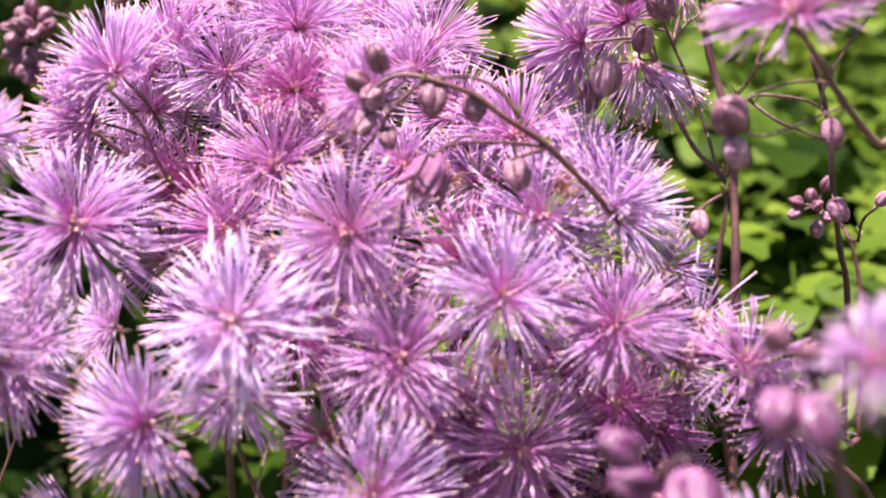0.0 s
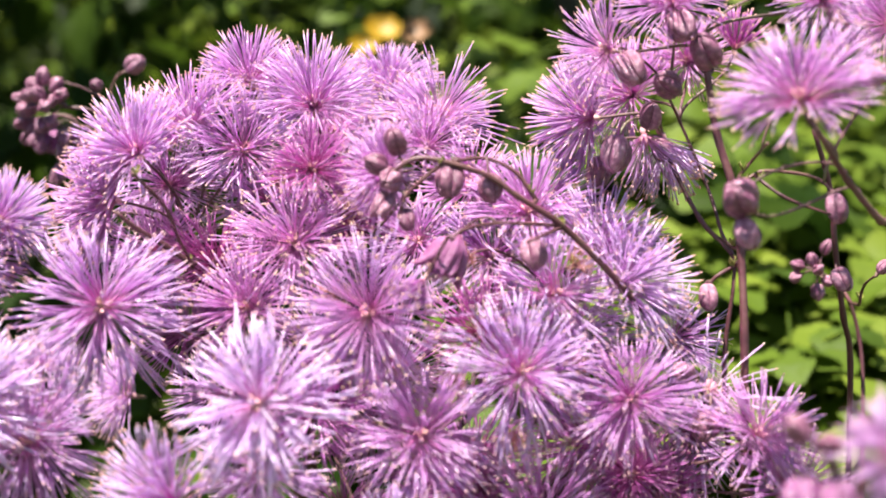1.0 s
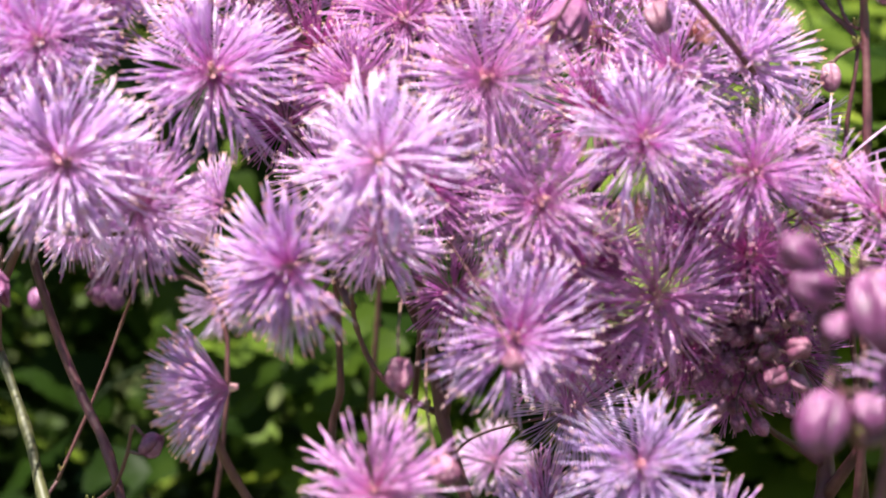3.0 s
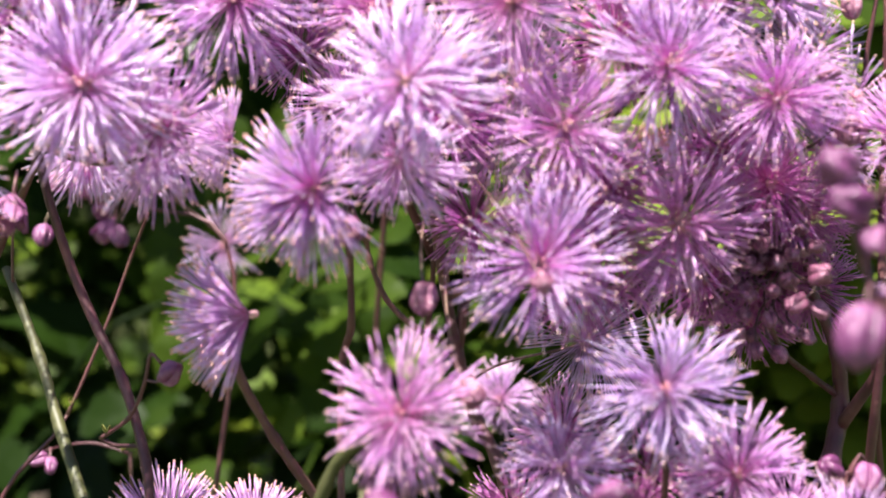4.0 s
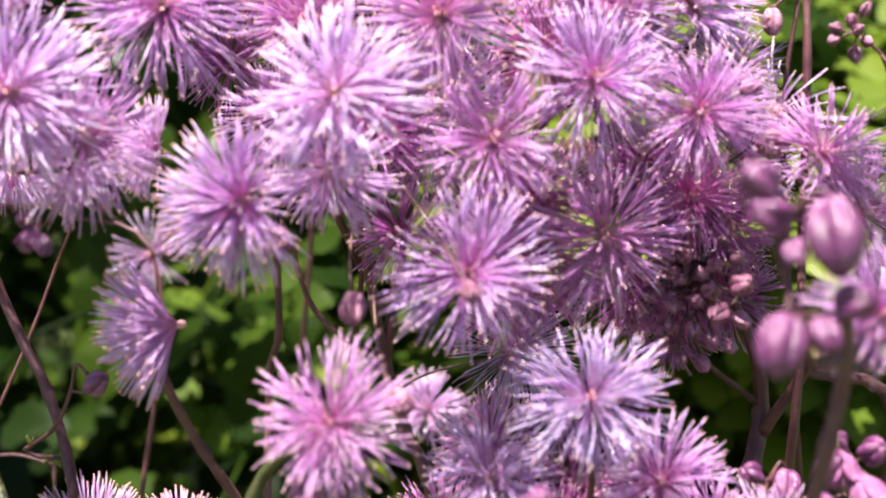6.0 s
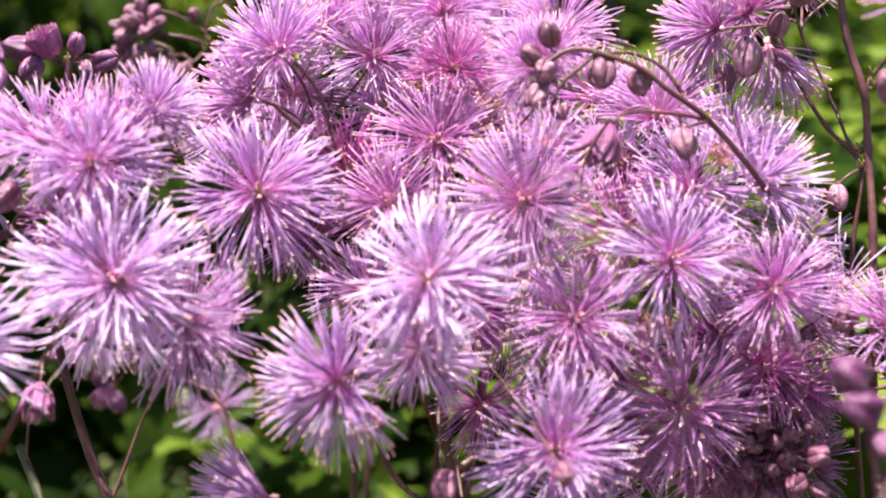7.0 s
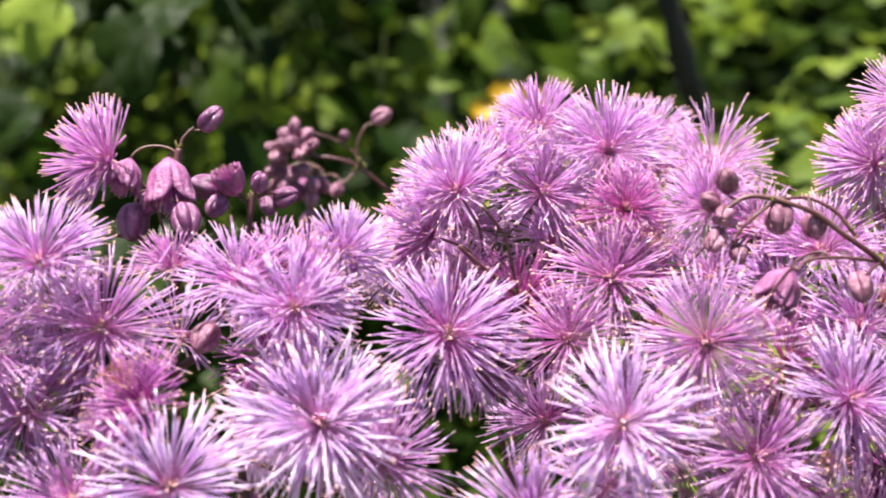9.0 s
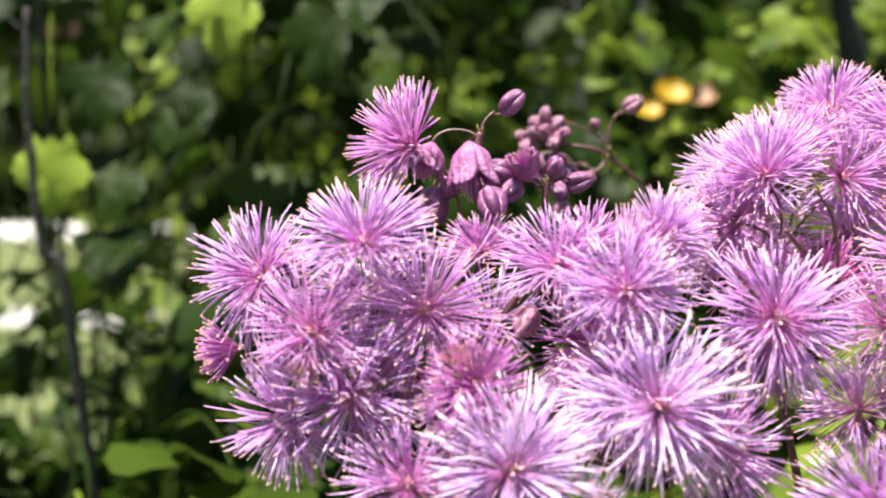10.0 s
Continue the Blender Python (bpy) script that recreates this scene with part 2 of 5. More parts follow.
def carpels_of(rng):
    """The heart of a flower: a knob with short clubs."""
    verts, faces = tube([(0, 0, -0.10), (0, 0, -0.04), (0, 0, 0.02), (0, 0, 0.05)], [0.035, 0.055, 0.05, 0.02], 8)
    for k in range(11):
        th, ph = rng.uniform(0.05, 0.75), k * 2.4
        d = np.array([math.sin(th) * math.cos(ph), math.sin(th) * math.sin(ph), math.cos(th)])
        ln = rng.uniform(0.16, 0.26)
        v, f = tube([d * 0.02, d * ln * 0.5, d * ln * 0.85, d * ln], [0.014, 0.026, 0.022, 0.008], 5)
        n = len(verts)
        verts += v
        faces += [tuple(i + n for i in face) for face in f]
    return verts, faces


def stamen_mesh(rng, kind_curl, thick, mat):
    """One stamen alone along +z: filament and anther in one mesh of two materials."""
    (fv, ff), (av, af) = stamens_of(rng, 1, 0.02, 0.0, thick)
    bow = rng.uniform(0.06, 0.20) * kind_curl * 3
    verts = [Vector((v[0] + bow * v[2] ** 2, v[1], v[2])) for v in fv + av]
    n = len(fv)
    me = mesh_of("stamen", verts, ff + [tuple(i + n for i in f) for f in af], mat)
    me.materials.append(ANTHER)
    me.polygons.foreach_set("material_index", [0] * len(ff) + [1] * len(af))
    return me


rng = random.Random(7)
CARPELS = [mesh_of("carpels", *carpels_of(rng), CARPEL) for _ in range(3)]
KINDS = {}
for kind, count, widest, curl, thick, many, plump in (
    ("pom", 275, 1.98, 0.20, 0.0100, 8, 0.8),
    ("star", 195, 1.92, 0.24, 0.0132, 5, 0.7),
    ("fan", 265, 1.52, 0.38, 0.0090, 8, 0.78),
    ("half", 300, 1.50, 0.18, 0.0104, 4, 0.85),
    ("brush", 280, 1.15, 0.14, 0.0108, 2, 0.9),
    ("sparse", 40, 1.15, 0.22, 0.0145, 2, 1.0),
    ("tassel", 90, 0.80, 0.10, 0.0135, 2, 1.3),
):
    KINDS[kind] = []
    for _ in range(many):
        fil, ant = stamens_of(rng, count + rng.randint(-8, 8), widest * rng.uniform(0.94, 1.05), curl, thick, plump, 1.0 if kind in ("pom", "star") else 0.0)
        KINDS[kind].append((fil, mesh_of("anther_fringe", *ant, PINK_ANTHER if kind in ("pom", "star", "sparse") else ANTHER)))
FILAMENT_MESH = {}


def filaments(kind, n, tint):
    if (kind, n, tint) not in FILAMENT_MESH:
        FILAMENT_MESH[kind, n, tint] = mesh_of("stamen_tuft", *KINDS[kind][n][0], FILAMENT[tint])
    return FILAMENT_MESH[kind, n, tint]


STAMENS = {}


def loose_stamens(head, kind, tint):
    """Every stamen of a flower as a part of its own."""
    if tint not in STAMENS:
        STAMENS[tint] = [stamen_mesh(rng, 0.3, 0.0094, FILAMENT[tint]) for _ in range(12)]
    count, widest = {"pom": (245, 1.98), "star": (140, 1.90), "fan": (210, 1.72), "half": (165, 1.40), "sparse": (36, 1.25), "tassel": (70, 0.85)}[kind]
    for k in range(count):
        theta, phi = math.acos(1 - rng.random() * (1 - math.cos(widest))), k * 2.39996 + rng.uniform(-0.8, 0.8)
        m = Matrix.Rotation(phi, 4, "Z") @ Matrix.Rotation(theta * 0.93, 4, "Y") @ Matrix.Rotation(rng.gauss(0, 0.3), 4, "Z")
        part("stamen", STAMENS[tint][rng.randrange(12)], head, m @ Matrix.Scale(rng.uniform(0.90, 1.03), 4))


BELL_SEPAL = surface_material("bright_pink_sepal", [(0.05, (0.20, 0.045, 0.14)), (0.45, (0.36, 0.12, 0.28)), (0.75, (0.50, 0.25, 0.41)), (1.0, (0.72, 0.54, 0.63))], 1.6, 0.42, 0.25, 0.42, 0.2, gloss=0.4)


def sepal_mesh(opening, mat):
    """A quarter of a bud's cover: a bulging, pointed shell with thickness, in units of the bud's radius."""
    rows, cols = 11, 13 if opening else 9
    verts, faces = [], []
    for layer in (1.0, 0.92):
        for i in range(rows):
            q = i / (rows - 1)
            for j in range(cols):
                e = j / (cols - 1) * 2 - 1
                if opening:
                    r = 0.10 + 0.80 * math.sin(min(1.0, q / 0.52) * math.pi / 2) ** 0.8 + 0.14 * max(0.0, q - 0.5) / 0.5
                    r -= 0.10 * e * e * math.sin(math.pi * q)
                    r += q * (0.11 * math.cos(9.4 * e) + 0.05 * math.sin(7 * q + 6 * e))
                    z = 2.05 * q ** 0.9 - (1 - math.cos(min(1.0, q / 0.3) * math.pi / 2)) * 0.12 - 0.12 * abs(e) ** 2 * q * q + 0.05 * math.cos(9 * e) * q * q
                    width = 0.84 * (1 if q < 0.55 else 1 - 0.48 * ((q - 0.55) / 0.45) ** 2)
                else:
                    th = math.pi * (0.015 + 0.965 * q)
                    r = math.sin(th) ** 0.9 * (1.07 - 0.30 * e * e + 0.035 * math.cos(5 * e)) * (1.03 - 0.12 * q)
                    z = 1.16 - math.cos(th) * 1.16 + 0.10 * q**6
                    width = 0.80
                verts.append((r * layer * math.cos(e * width), r * layer * math.sin(e * width), z if layer == 1.0 else z * 0.97 + 0.03))
    n = rows * cols
    for i in range(rows - 1):
        for j in range(cols - 1):
            a = i * cols + j
            faces.append((a, a + cols, a + cols + 1, a + 1))
            faces.append((n + a, n + a + 1, n + a + cols + 1, n + a + cols))
    ring = [*range(cols), *(i * cols + cols - 1 for i in range(1, rows)), *range(rows * cols - 2, (rows - 1) * cols - 1, -1), *(i * cols for i in range(rows - 2, 0, -1))]
    for a, b in zip(ring, ring[1:] + ring[:1]):
        faces.append((a, b, b + n, a + n))
    return mesh_of("sepal", verts, faces, mat)


SEPALS = {(opening, pink): sepal_mesh(opening, BELL_SEPAL if opening else PINK_SEPAL if pink else SEPAL) for opening in (False, True) for pink in (False, True)}


def bud_core_mesh():
    line = [(0, 0, z) for z in (0.0, 0.2, 0.6, 1.1, 1.6, 1.95, 2.1)]
    return mesh_of("bud", *tube(line, [0.10, 0.42, 0.70, 0.78, 0.62, 0.34, 0.06], 12), BUD_CORE)


BUD_HEART = bud_core_mesh()
OPEN_HEART = mesh_of("bud", *tube([(0, 0, z) for z in (0.0, 0.08, 0.3, 0.6, 0.9)], [0.10, 0.25, 0.34, 0.28, 0.10], 10), BUD_CORE)
PLANTS = []


class Plant:
    def __init__(self, ob):
        self.ob, self.base, self.nodes, self.starts = ob, np.array(ob.location), [], []


def meadow_rue(x, y, label):
    ob = tagged(new("meadow_rue"), label, "flowering plant", "meadow rue plants")
    ob.location = (x, y, 0)
    p = Plant(ob)
    PLANTS.append(p)
    return p


def bract(plant, place, away, size):
    """A tiny yellow-green scale where a stalk forks."""
    verts, faces = [], []
    for layer in (0.0, 0.06):
        for i in range(5):
            q = i / 4
            w = 0.34 * math.sin(math.pi * (0.18 + 0.78 * q))
            for e in (-1, 0, 1):
                verts.append((q, e * w, 0.22 * e * e + 0.35 * q * q + layer))
    for i in range(4):
        for j in range(2):
            a = i * 3 + j
            faces += [(a, a + 1, a + 4, a + 3), (15 + a, 18 + a, 19 + a, 16 + a)]
    rim = [0, 1, 2, 5, 8, 11, 14, 13, 12, 9, 6, 3]
    faces += [(a, b, b + 15, a + 15) for a, b in zip(rim, rim[1:] + rim[:1])]
    if "bract" not in BRACTS:
        BRACTS["bract"] = mesh_of("bract", verts, faces, BRACT)
    m = Matrix.Translation(np.array(place) - plant.base) @ Matrix.Rotation(away, 4, "Z") @ Matrix.Rotation(-0.7, 4, "Y") @ Matrix.Scale(size, 4)
    part("bract", BRACTS["bract"], plant.ob, m)


BRACTS = {}


def stalk(plant, r0, r1, *points, grow=True, green=False):
    line = glide(points, 5)
    radii = np.linspace(r0, r1, len(line))
    lump = random.Random(len(plant.nodes))
    radii = [r * (1 + 0.10 * lump.uniform(-1, 1)) for r in radii]
    for k in range(0, len(line), 5):
        radii[k] *= 1.16
    part("stem", mesh_of("stem", *tube(line - plant.base, radii, 8), GREEN_STEM if green else STEM), plant.ob)
    if r0 < 0.00075:
        for away in (0.4, 3.3):
            bract(plant, line[1], away + lump.uniform(-0.8, 0.8), lump.uniform(0.0011, 0.0017))
    if not grow:
        return
    way = line[2] - line[0]
    plant.starts.append((line[0], r0, way / np.linalg.norm(way), len(plant.nodes), len(plant.nodes) + len(line[::2])))
    plant.nodes += [q for q in line[::2]]


def pedicel(plant, tip, axis, r, width):
    """The thin stalk from the nearest node of the plant to the back of a flower or bud."""
    axis = np.array(axis) / np.linalg.norm(axis)
    back = tip - axis * r * 1.0
    cost = [np.linalg.norm(n - back) + 0.8 * max(0, n[2] - tip[2]) + 0.5 * max(0.0, (n - tip) @ axis) for n in plant.nodes]
    node = plant.nodes[int(np.argmin(cost))]
    far = np.linalg.norm(tip - node)
    a, b = node + np.array([0, 0, 0.30 * far]), tip - axis * min(0.45 * far, 0.012)
    s = np.linspace(0, 1, 13)[:, None]
    line = (1 - s) ** 3 * node + 3 * (1 - s) ** 2 * s * a + 3 * (1 - s) * s**2 * b + s**3 * tip
    part("pedicel", mesh_of("pedicel", *tube(line - plant.base, np.linspace(width * 1.15, width, 13), 6), PEDICEL), plant.ob)


def flower(plant, place, axis, r, kind, tint, loose=False):
    spot = np.array(place)
    n = rng.randrange(len(KINDS[kind]))
    m = Matrix.Translation(spot - plant.base) @ facing(axis, rng.uniform(0, 6.28)) @ Matrix.Diagonal((r * rng.uniform(0.90, 1.06), r * rng.uniform(0.96, 1.06), r * rng.uniform(0.82, 1.02), 1))
    head = part("flower", CARPELS[rng.randrange(3)], plant.ob, m)
    if loose:
        loose_stamens(head, kind, tint)
    else:
        tagged(part("stamen_tuft", filaments(kind, n, tint), head), kind="stuff")
        tagged(part("anther_fringe", KINDS[kind][n][1], head, None, "tiny cream-peach anthers"), kind="stuff")
    pedicel(plant, spot, axis, r, 0.00024)


def bud(plant, place, axis, r, opening=False, pink=False):
    spot, ax = np.array(place), np.array(axis) / np.linalg.norm(axis)
    foot = spot - ax * r * 1.05
    m = Matrix.Translation(foot - plant.base) @ facing(ax, rng.uniform(0, 6.28)) @ Matrix.Diagonal((r * 0.94, r * 0.94, r * rng.uniform(0.92, 1.08), 1))
    head = part("bud", OPEN_HEART if opening else BUD_HEART, plant.ob, m)
    for k in range(4):
        part("sepal", SEPALS[opening, pink], head, Matrix.Rotation(k * math.pi / 2 + rng.uniform(-0.10, 0.10), 4, "Z") @ Matrix.Scale(0.98 + 0.04 * (k % 2), 4))
    if opening:
        tagged(part("stamen_tuft", filaments("tassel", 0, "deep"), head, Matrix.Translation((0, 0, 0.35)) @ Matrix.Diagonal((1.05, 1.05, 1.85, 1))), kind="stuff")
        tagged(part("anther_fringe", KINDS["tassel"][0][1], head, Matrix.Translation((0, 0, 0.35)) @ Matrix.Diagonal((1.05, 1.05, 1.85, 1)), "tiny cream-peach anthers"), kind="stuff")
    pedicel(plant, foot, axis, r, 0.00020)


def rooted(plant):
    """Stalks fork from a stalk close by, or run on down into one main stem from the ground."""
    b = plant.base
    for k, (s, r0, way, first, last) in enumerate(plant.starts):
        others = [n for i, n in enumerate(plant.nodes) if not first <= i < last and n[2] < s[2] + 0.002]
        near = min(others, key=lambda n: np.linalg.norm(n - s)) if others else None
        gap = np.linalg.norm(near - s) if others else 1.0
        if gap < 0.0008:
            continue
        if gap < 0.016:
            line = glide([near, (near + s - way * gap * 0.3) / 2, s], 4)
            part("branch", mesh_of("branch", *tube(line - b, np.linspace(r0 * 1.1, r0, len(line)), 6), STEM), plant.ob)
            continue
        joint = np.array([b[0], b[1], s[2] - 0.16 - 0.02 * k])
        lead = s - 0.03 * (way if way[2] > 0.3 else np.array([0.0, 0.0, 1.0]))
        line = glide([joint, joint * 0.45 + lead * 0.55 - [0, 0, 0.01], lead, s], 6)
        part("branch", mesh_of("branch", *tube(line - b, np.linspace(max(1.5 * r0, 0.0008), r0, len(line)), 7), STEM), plant.ob)
    top = max([s[0][2] - 0.15 for s in plant.starts])
    line = glide([b, b + [0.004, 0.003, top * 0.4], b + [-0.002, 0.002, top * 0.75], [b[0], b[1], top]], 6)
    part("main_stem", mesh_of("main_stem", *tube(line - b, np.linspace(0.0035, 0.0009, len(line)), 8), GREEN_STEM), plant.ob)


# ---- ground ----
def sheet(name, x0, x1, y0, y1, z, mat, label, nx=40, ny=40, rough=0.0):
    verts = []
    for j in range(ny + 1):
        for i in range(nx + 1):
            x, y = x0 + (x1 - x0) * i / nx, y0 + (y1 - y0) * j / ny
            verts.append((x, y, z + rough * noise.noise(Vector((x * 1.3, y * 1.3, 0)))))
    faces = [(j * (nx + 1) + i, j * (nx + 1) + i + 1, (j + 1) * (nx + 1) + i + 1, (j + 1) * (nx + 1) + i) for j in range(ny) for i in range(nx)]
    return tagged(new(name, mesh_of(name, verts, faces, mat)), label, "ground", kind="structure")


sheet("ground", -400, 400, -400, 400, -0.02, LAWN, "sunlit mown lawn reaching far behind the flower bed", 60, 60)


def soil_bed(cx, cy, rx, ry):
    """A low mound of soil with an uneven rounded edge that dips into the lawn."""
    verts, faces, rings, sides = [(cx, cy, 0.012)], [], 24, 72
    for i in range(1, rings + 1):
        q = i / rings
        for j in range(sides):
            a = 2 * math.pi * j / sides
            w = 1 + 0.10 * noise.noise(Vector((1.6 * math.cos(a), 1.6 * math.sin(a), 2.0)))
            x, y = cx + rx * q * w * math.cos(a), cy + ry * q * w * math.sin(a)
            z = 0.012 + 0.012 * noise.noise(Vector((x * 9, y * 9, 0))) - 0.05 * max(0.0, q - 0.9) / 0.1
            verts.append((x, y, z))
    for j in range(sides):
        n = (j + 1) % sides
        faces.append((0, 1 + j, 1 + n))
        for i in range(rings - 1):
            a = 1 + i * sides
            faces.append((a + j, a + sides + j, a + sides + n, a + n))
    return tagged(new("flower_bed", mesh_of("flower_bed", verts, faces, SOIL)), "dark crumbly soil of a rounded flower bed", "ground", kind="structure")


soil_bed(0.15, 1.35, 1.75, 1.65)
sheet("path", -9, 9, 6.55, 7.05, 0.0, GRAVEL, "pale narrow gravel path crossing the lawn", 60, 8, 0.01)
sheet("driveway", -14, 14, 11.2, 12.6, 0.0, GRAVEL, "pale sunlit gravel drive in front of the hedge", 60, 8, 0.01)


# ---- meadow rue plants ----

rue_a = meadow_rue(0.000, 0.240, "meadow rue in full bloom, a dense dome of fluffy lilac flowers")
stalk(rue_a, 0.0010, 0.0005, (-0.0175, 0.2265, 0.9486), (-0.012, 0.238, 0.985), (-0.010, 0.243, 1.012), (-0.012, 0.244, 1.024))
stalk(rue_a, 0.0008, 0.0005, (-0.0370, 0.2368, 0.9724), (-0.042, 0.236, 0.995), (-0.044, 0.232, 1.012))
stalk(rue_a, 0.0008, 0.0005, (-0.0150, 0.2290, 0.9600), (0.004, 0.226, 0.985), (0.018, 0.222, 1.003))
stalk(rue_a, 0.0008, 0.0005, (-0.0220, 0.2300, 0.9650), (-0.028, 0.218, 0.985), (-0.020, 0.216, 1.005))
stalk(rue_a, 0.00030, 0.00022, (-0.0452, 0.1969, 1.0300), (-0.0426, 0.1986, 1.0269), (-0.0409, 0.2012, 1.0236), (-0.0398, 0.2037, 1.0189), (-0.0387, 0.2073, 1.0149), grow=False)
stalk(rue_a, 0.00050, 0.00030, (-0.0382, 0.2073, 1.0144), (-0.0423, 0.2057, 1.0178), (-0.0458, 0.2030, 1.0207), (-0.0486, 0.2013, 1.0235), grow=False)
stalk(rue_a, 0.00130, 0.00080, (-0.0072, 0.2174, 0.9169), (-0.0101, 0.2207, 0.9301), (-0.0140, 0.2236, 0.9372), (-0.0175, 0.2265, 0.9486), (-0.0204, 0.2264, 0.9647), (-0.0227, 0.2230, 0.9798), (-0.0235, 0.2203, 0.9895))
stalk(rue_a, 0.00080, 0.00050, (-0.0243, 0.2364, 0.9304), (-0.0233, 0.2399, 0.9445), (-0.0221, 0.2325, 0.9561), (-0.0215, 0.2298, 0.9659))
stalk(rue_a, 0.00060, 0.00040, (-0.0190, 0.2306, 0.9484), (-0.0250, 0.2314, 0.9513), (-0.0300, 0.2326, 0.9560), (-0.0329, 0.2324, 0.9632), (-0.0334, 0.2280, 0.9702))
stalk(rue_a, 0.00100, 0.00070, (0.0526, 0.2201, 0.9508), (0.0354, 0.2166, 0.9691), (0.0281, 0.2149, 0.9783), (0.0212, 0.2137, 0.9857), (0.0154, 0.2126, 0.9933))
flower(rue_a, (-0.0333, 0.2388, 1.0411), (-0.21, -0.05, 0.98), 0.0111, "fan", "lilac")
flower(rue_a, (-0.0216, 0.2300, 1.0371), (-0.03, -0.31, 0.95), 0.0125, "fan", "lilac")
flower(rue_a, (-0.0101, 0.2600, 1.0387), (-0.02, -0.09, 1.00), 0.0104, "fan", "lilac")
flower(rue_a, (-0.0006, 0.2420, 1.0348), (0.18, -0.10, 0.98), 0.0121, "fan", "lilac", True)
flower(rue_a, (-0.0421, 0.2314, 1.0332), (-0.44, -0.19, 0.88), 0.0123, "fan", "lilac")
flower(rue_a, (-0.0336, 0.2289, 1.0303), (0.33, -0.72, 0.61), 0.0118, "pom", "lilac")
flower(rue_a, (-0.0486, 0.2173, 1.0307), (-0.55, -0.56, 0.62), 0.0114, "half", "lilac")
flower(rue_a, (-0.0527, 0.2180, 1.0233), (-0.90, -0.35, 0.24), 0.0113, "half", "lilac")
flower(rue_a, (-0.0205, 0.2150, 1.0284), (0.08, -0.69, 0.72), 0.0089, "pom", "deep")
flower(rue_a, (-0.0080, 0.2059, 1.0291), (-0.77, -0.59, 0.26), 0.0085, "fan", "pink")
flower(rue_a, (-0.0028, 0.2348, 1.0301), (0.05, -0.51, 0.86), 0.0092, "fan", "lilac")
flower(rue_a, (0.0044, 0.2287, 1.0239), (0.25, -0.60, 0.76), 0.0105, "pom", "lilac")
flower(rue_a, (0.0139, 0.2201, 1.0203), (0.12, -0.33, 0.94), 0.0126, "fan", "lilac")
flower(rue_a, (0.0245, 0.2152, 1.0150), (0.31, -0.29, 0.91), 0.0121, "fan", "lilac")
flower(rue_a, (0.0270, 0.2094, 1.0106), (0.79, -0.21, 0.57), 0.0125, "fan", "pale")
flower(rue_a, (0.0171, 0.2073, 1.0099), (0.21, -0.75, 0.63), 0.0119, "pom", "lilac")
flower(rue_a, (-0.0230, 0.2113, 1.0171), (-0.06, -0.78, 0.63), 0.0112, "pom", "pink", True)
flower(rue_a, (-0.0305, 0.2080, 1.0075), (0.02, -0.83, 0.56), 0.0107, "pom", "pink", True)
flower(rue_a, (-0.0502, 0.1975, 1.0099), (0.23, -0.89, 0.39), 0.0131, "pom", "lilac")
flower(rue_a, (-0.0106, 0.1940, 1.0097), (-0.21, -0.96, 0.20), 0.0126, "pom", "lilac", True)
flower(rue_a, (0.0112, 0.1926, 1.0011), (0.26, -0.87, 0.41), 0.0122, "pom", "lilac")
flower(rue_a, (0.0276, 0.1954, 0.9965), (0.18, -0.97, 0.14), 0.0103, "pom", "pink")
flower(rue_a, (0.0410, 0.2041, 0.9947), (0.33, -0.18, 0.93), 0.0124, "sparse", "pale", True)
flower(rue_a, (-0.0250, 0.1807, 0.9997), (-0.08, -0.89, 0.44), 0.0126, "star", "pale")
flower(rue_a, (-0.0032, 0.1896, 0.9926), (0.05, -0.84, 0.55), 0.0111, "pom", "lilac")
flower(rue_a, (0.0472, 0.1979, 0.9899), (0.54, -0.33, 0.77), 0.0107, "pom", "lilac")
flower(rue_a, (0.0523, 0.1967, 0.9819), (0.56, -0.68, 0.46), 0.0103, "pom", "lilac")
flower(rue_a, (-0.0158, 0.2297, 1.0175), (0.10, -0.92, 0.38), 0.0106, "pom", "deep")
flower(rue_a, (-0.0442, 0.2298, 0.9988), (0.20, -0.79, 0.58), 0.0097, "pom", "deep")
flower(rue_a, (-0.0481, 0.2388, 1.0233), (-0.08, -0.73, 0.68), 0.0110, "pom", "lilac")
flower(rue_a, (-0.0300, 0.2363, 1.0206), (0.14, -0.84, 0.52), 0.0109, "pom", "lilac")
flower(rue_a, (-0.0041, 0.2224, 1.0157), (0.18, -0.80, 0.57), 0.0098, "pom", "lilac")
flower(rue_a, (0.0059, 0.2103, 1.0032), (0.09, -0.99, 0.11), 0.0103, "pom", "deep")
flower(rue_a, (-0.0200, 0.2196, 0.9982), (0.21, -0.88, 0.43), 0.0098, "pom", "lilac")
flower(rue_a, (0.0206, 0.2150, 1.0012), (0.08, -0.83, 0.55), 0.0110, "pom", "lilac")
flower(rue_a, (0.0237, 0.2076, 0.9865), (0.16, -0.98, -0.16), 0.0094, "pom", "deep")
flower(rue_a, (0.0049, 0.2017, 0.9811), (-0.12, -0.90, 0.41), 0.0096, "pom", "deep")
flower(rue_a, (-0.0149, 0.2492, 1.0252), (0.27, -0.67, 0.69), 0.0103, "pom", "lilac")
flower(rue_a, (0.0142, 0.1943, 0.9782), (0.32, -0.95, 0.07), 0.0122, "pom", "lilac")
flower(rue_a, (0.0051, 0.2006, 0.9739), (-0.20, -0.95, 0.24), 0.0114, "pom", "deep")
flower(rue_a, (-0.0037, 0.2126, 0.9772), (0.11, -0.85, 0.51), 0.0084, "pom", "deep")
flower(rue_a, (-0.0065, 0.1818, 0.9751), (-0.01, -0.91, 0.41), 0.0112, "pom", "lilac")
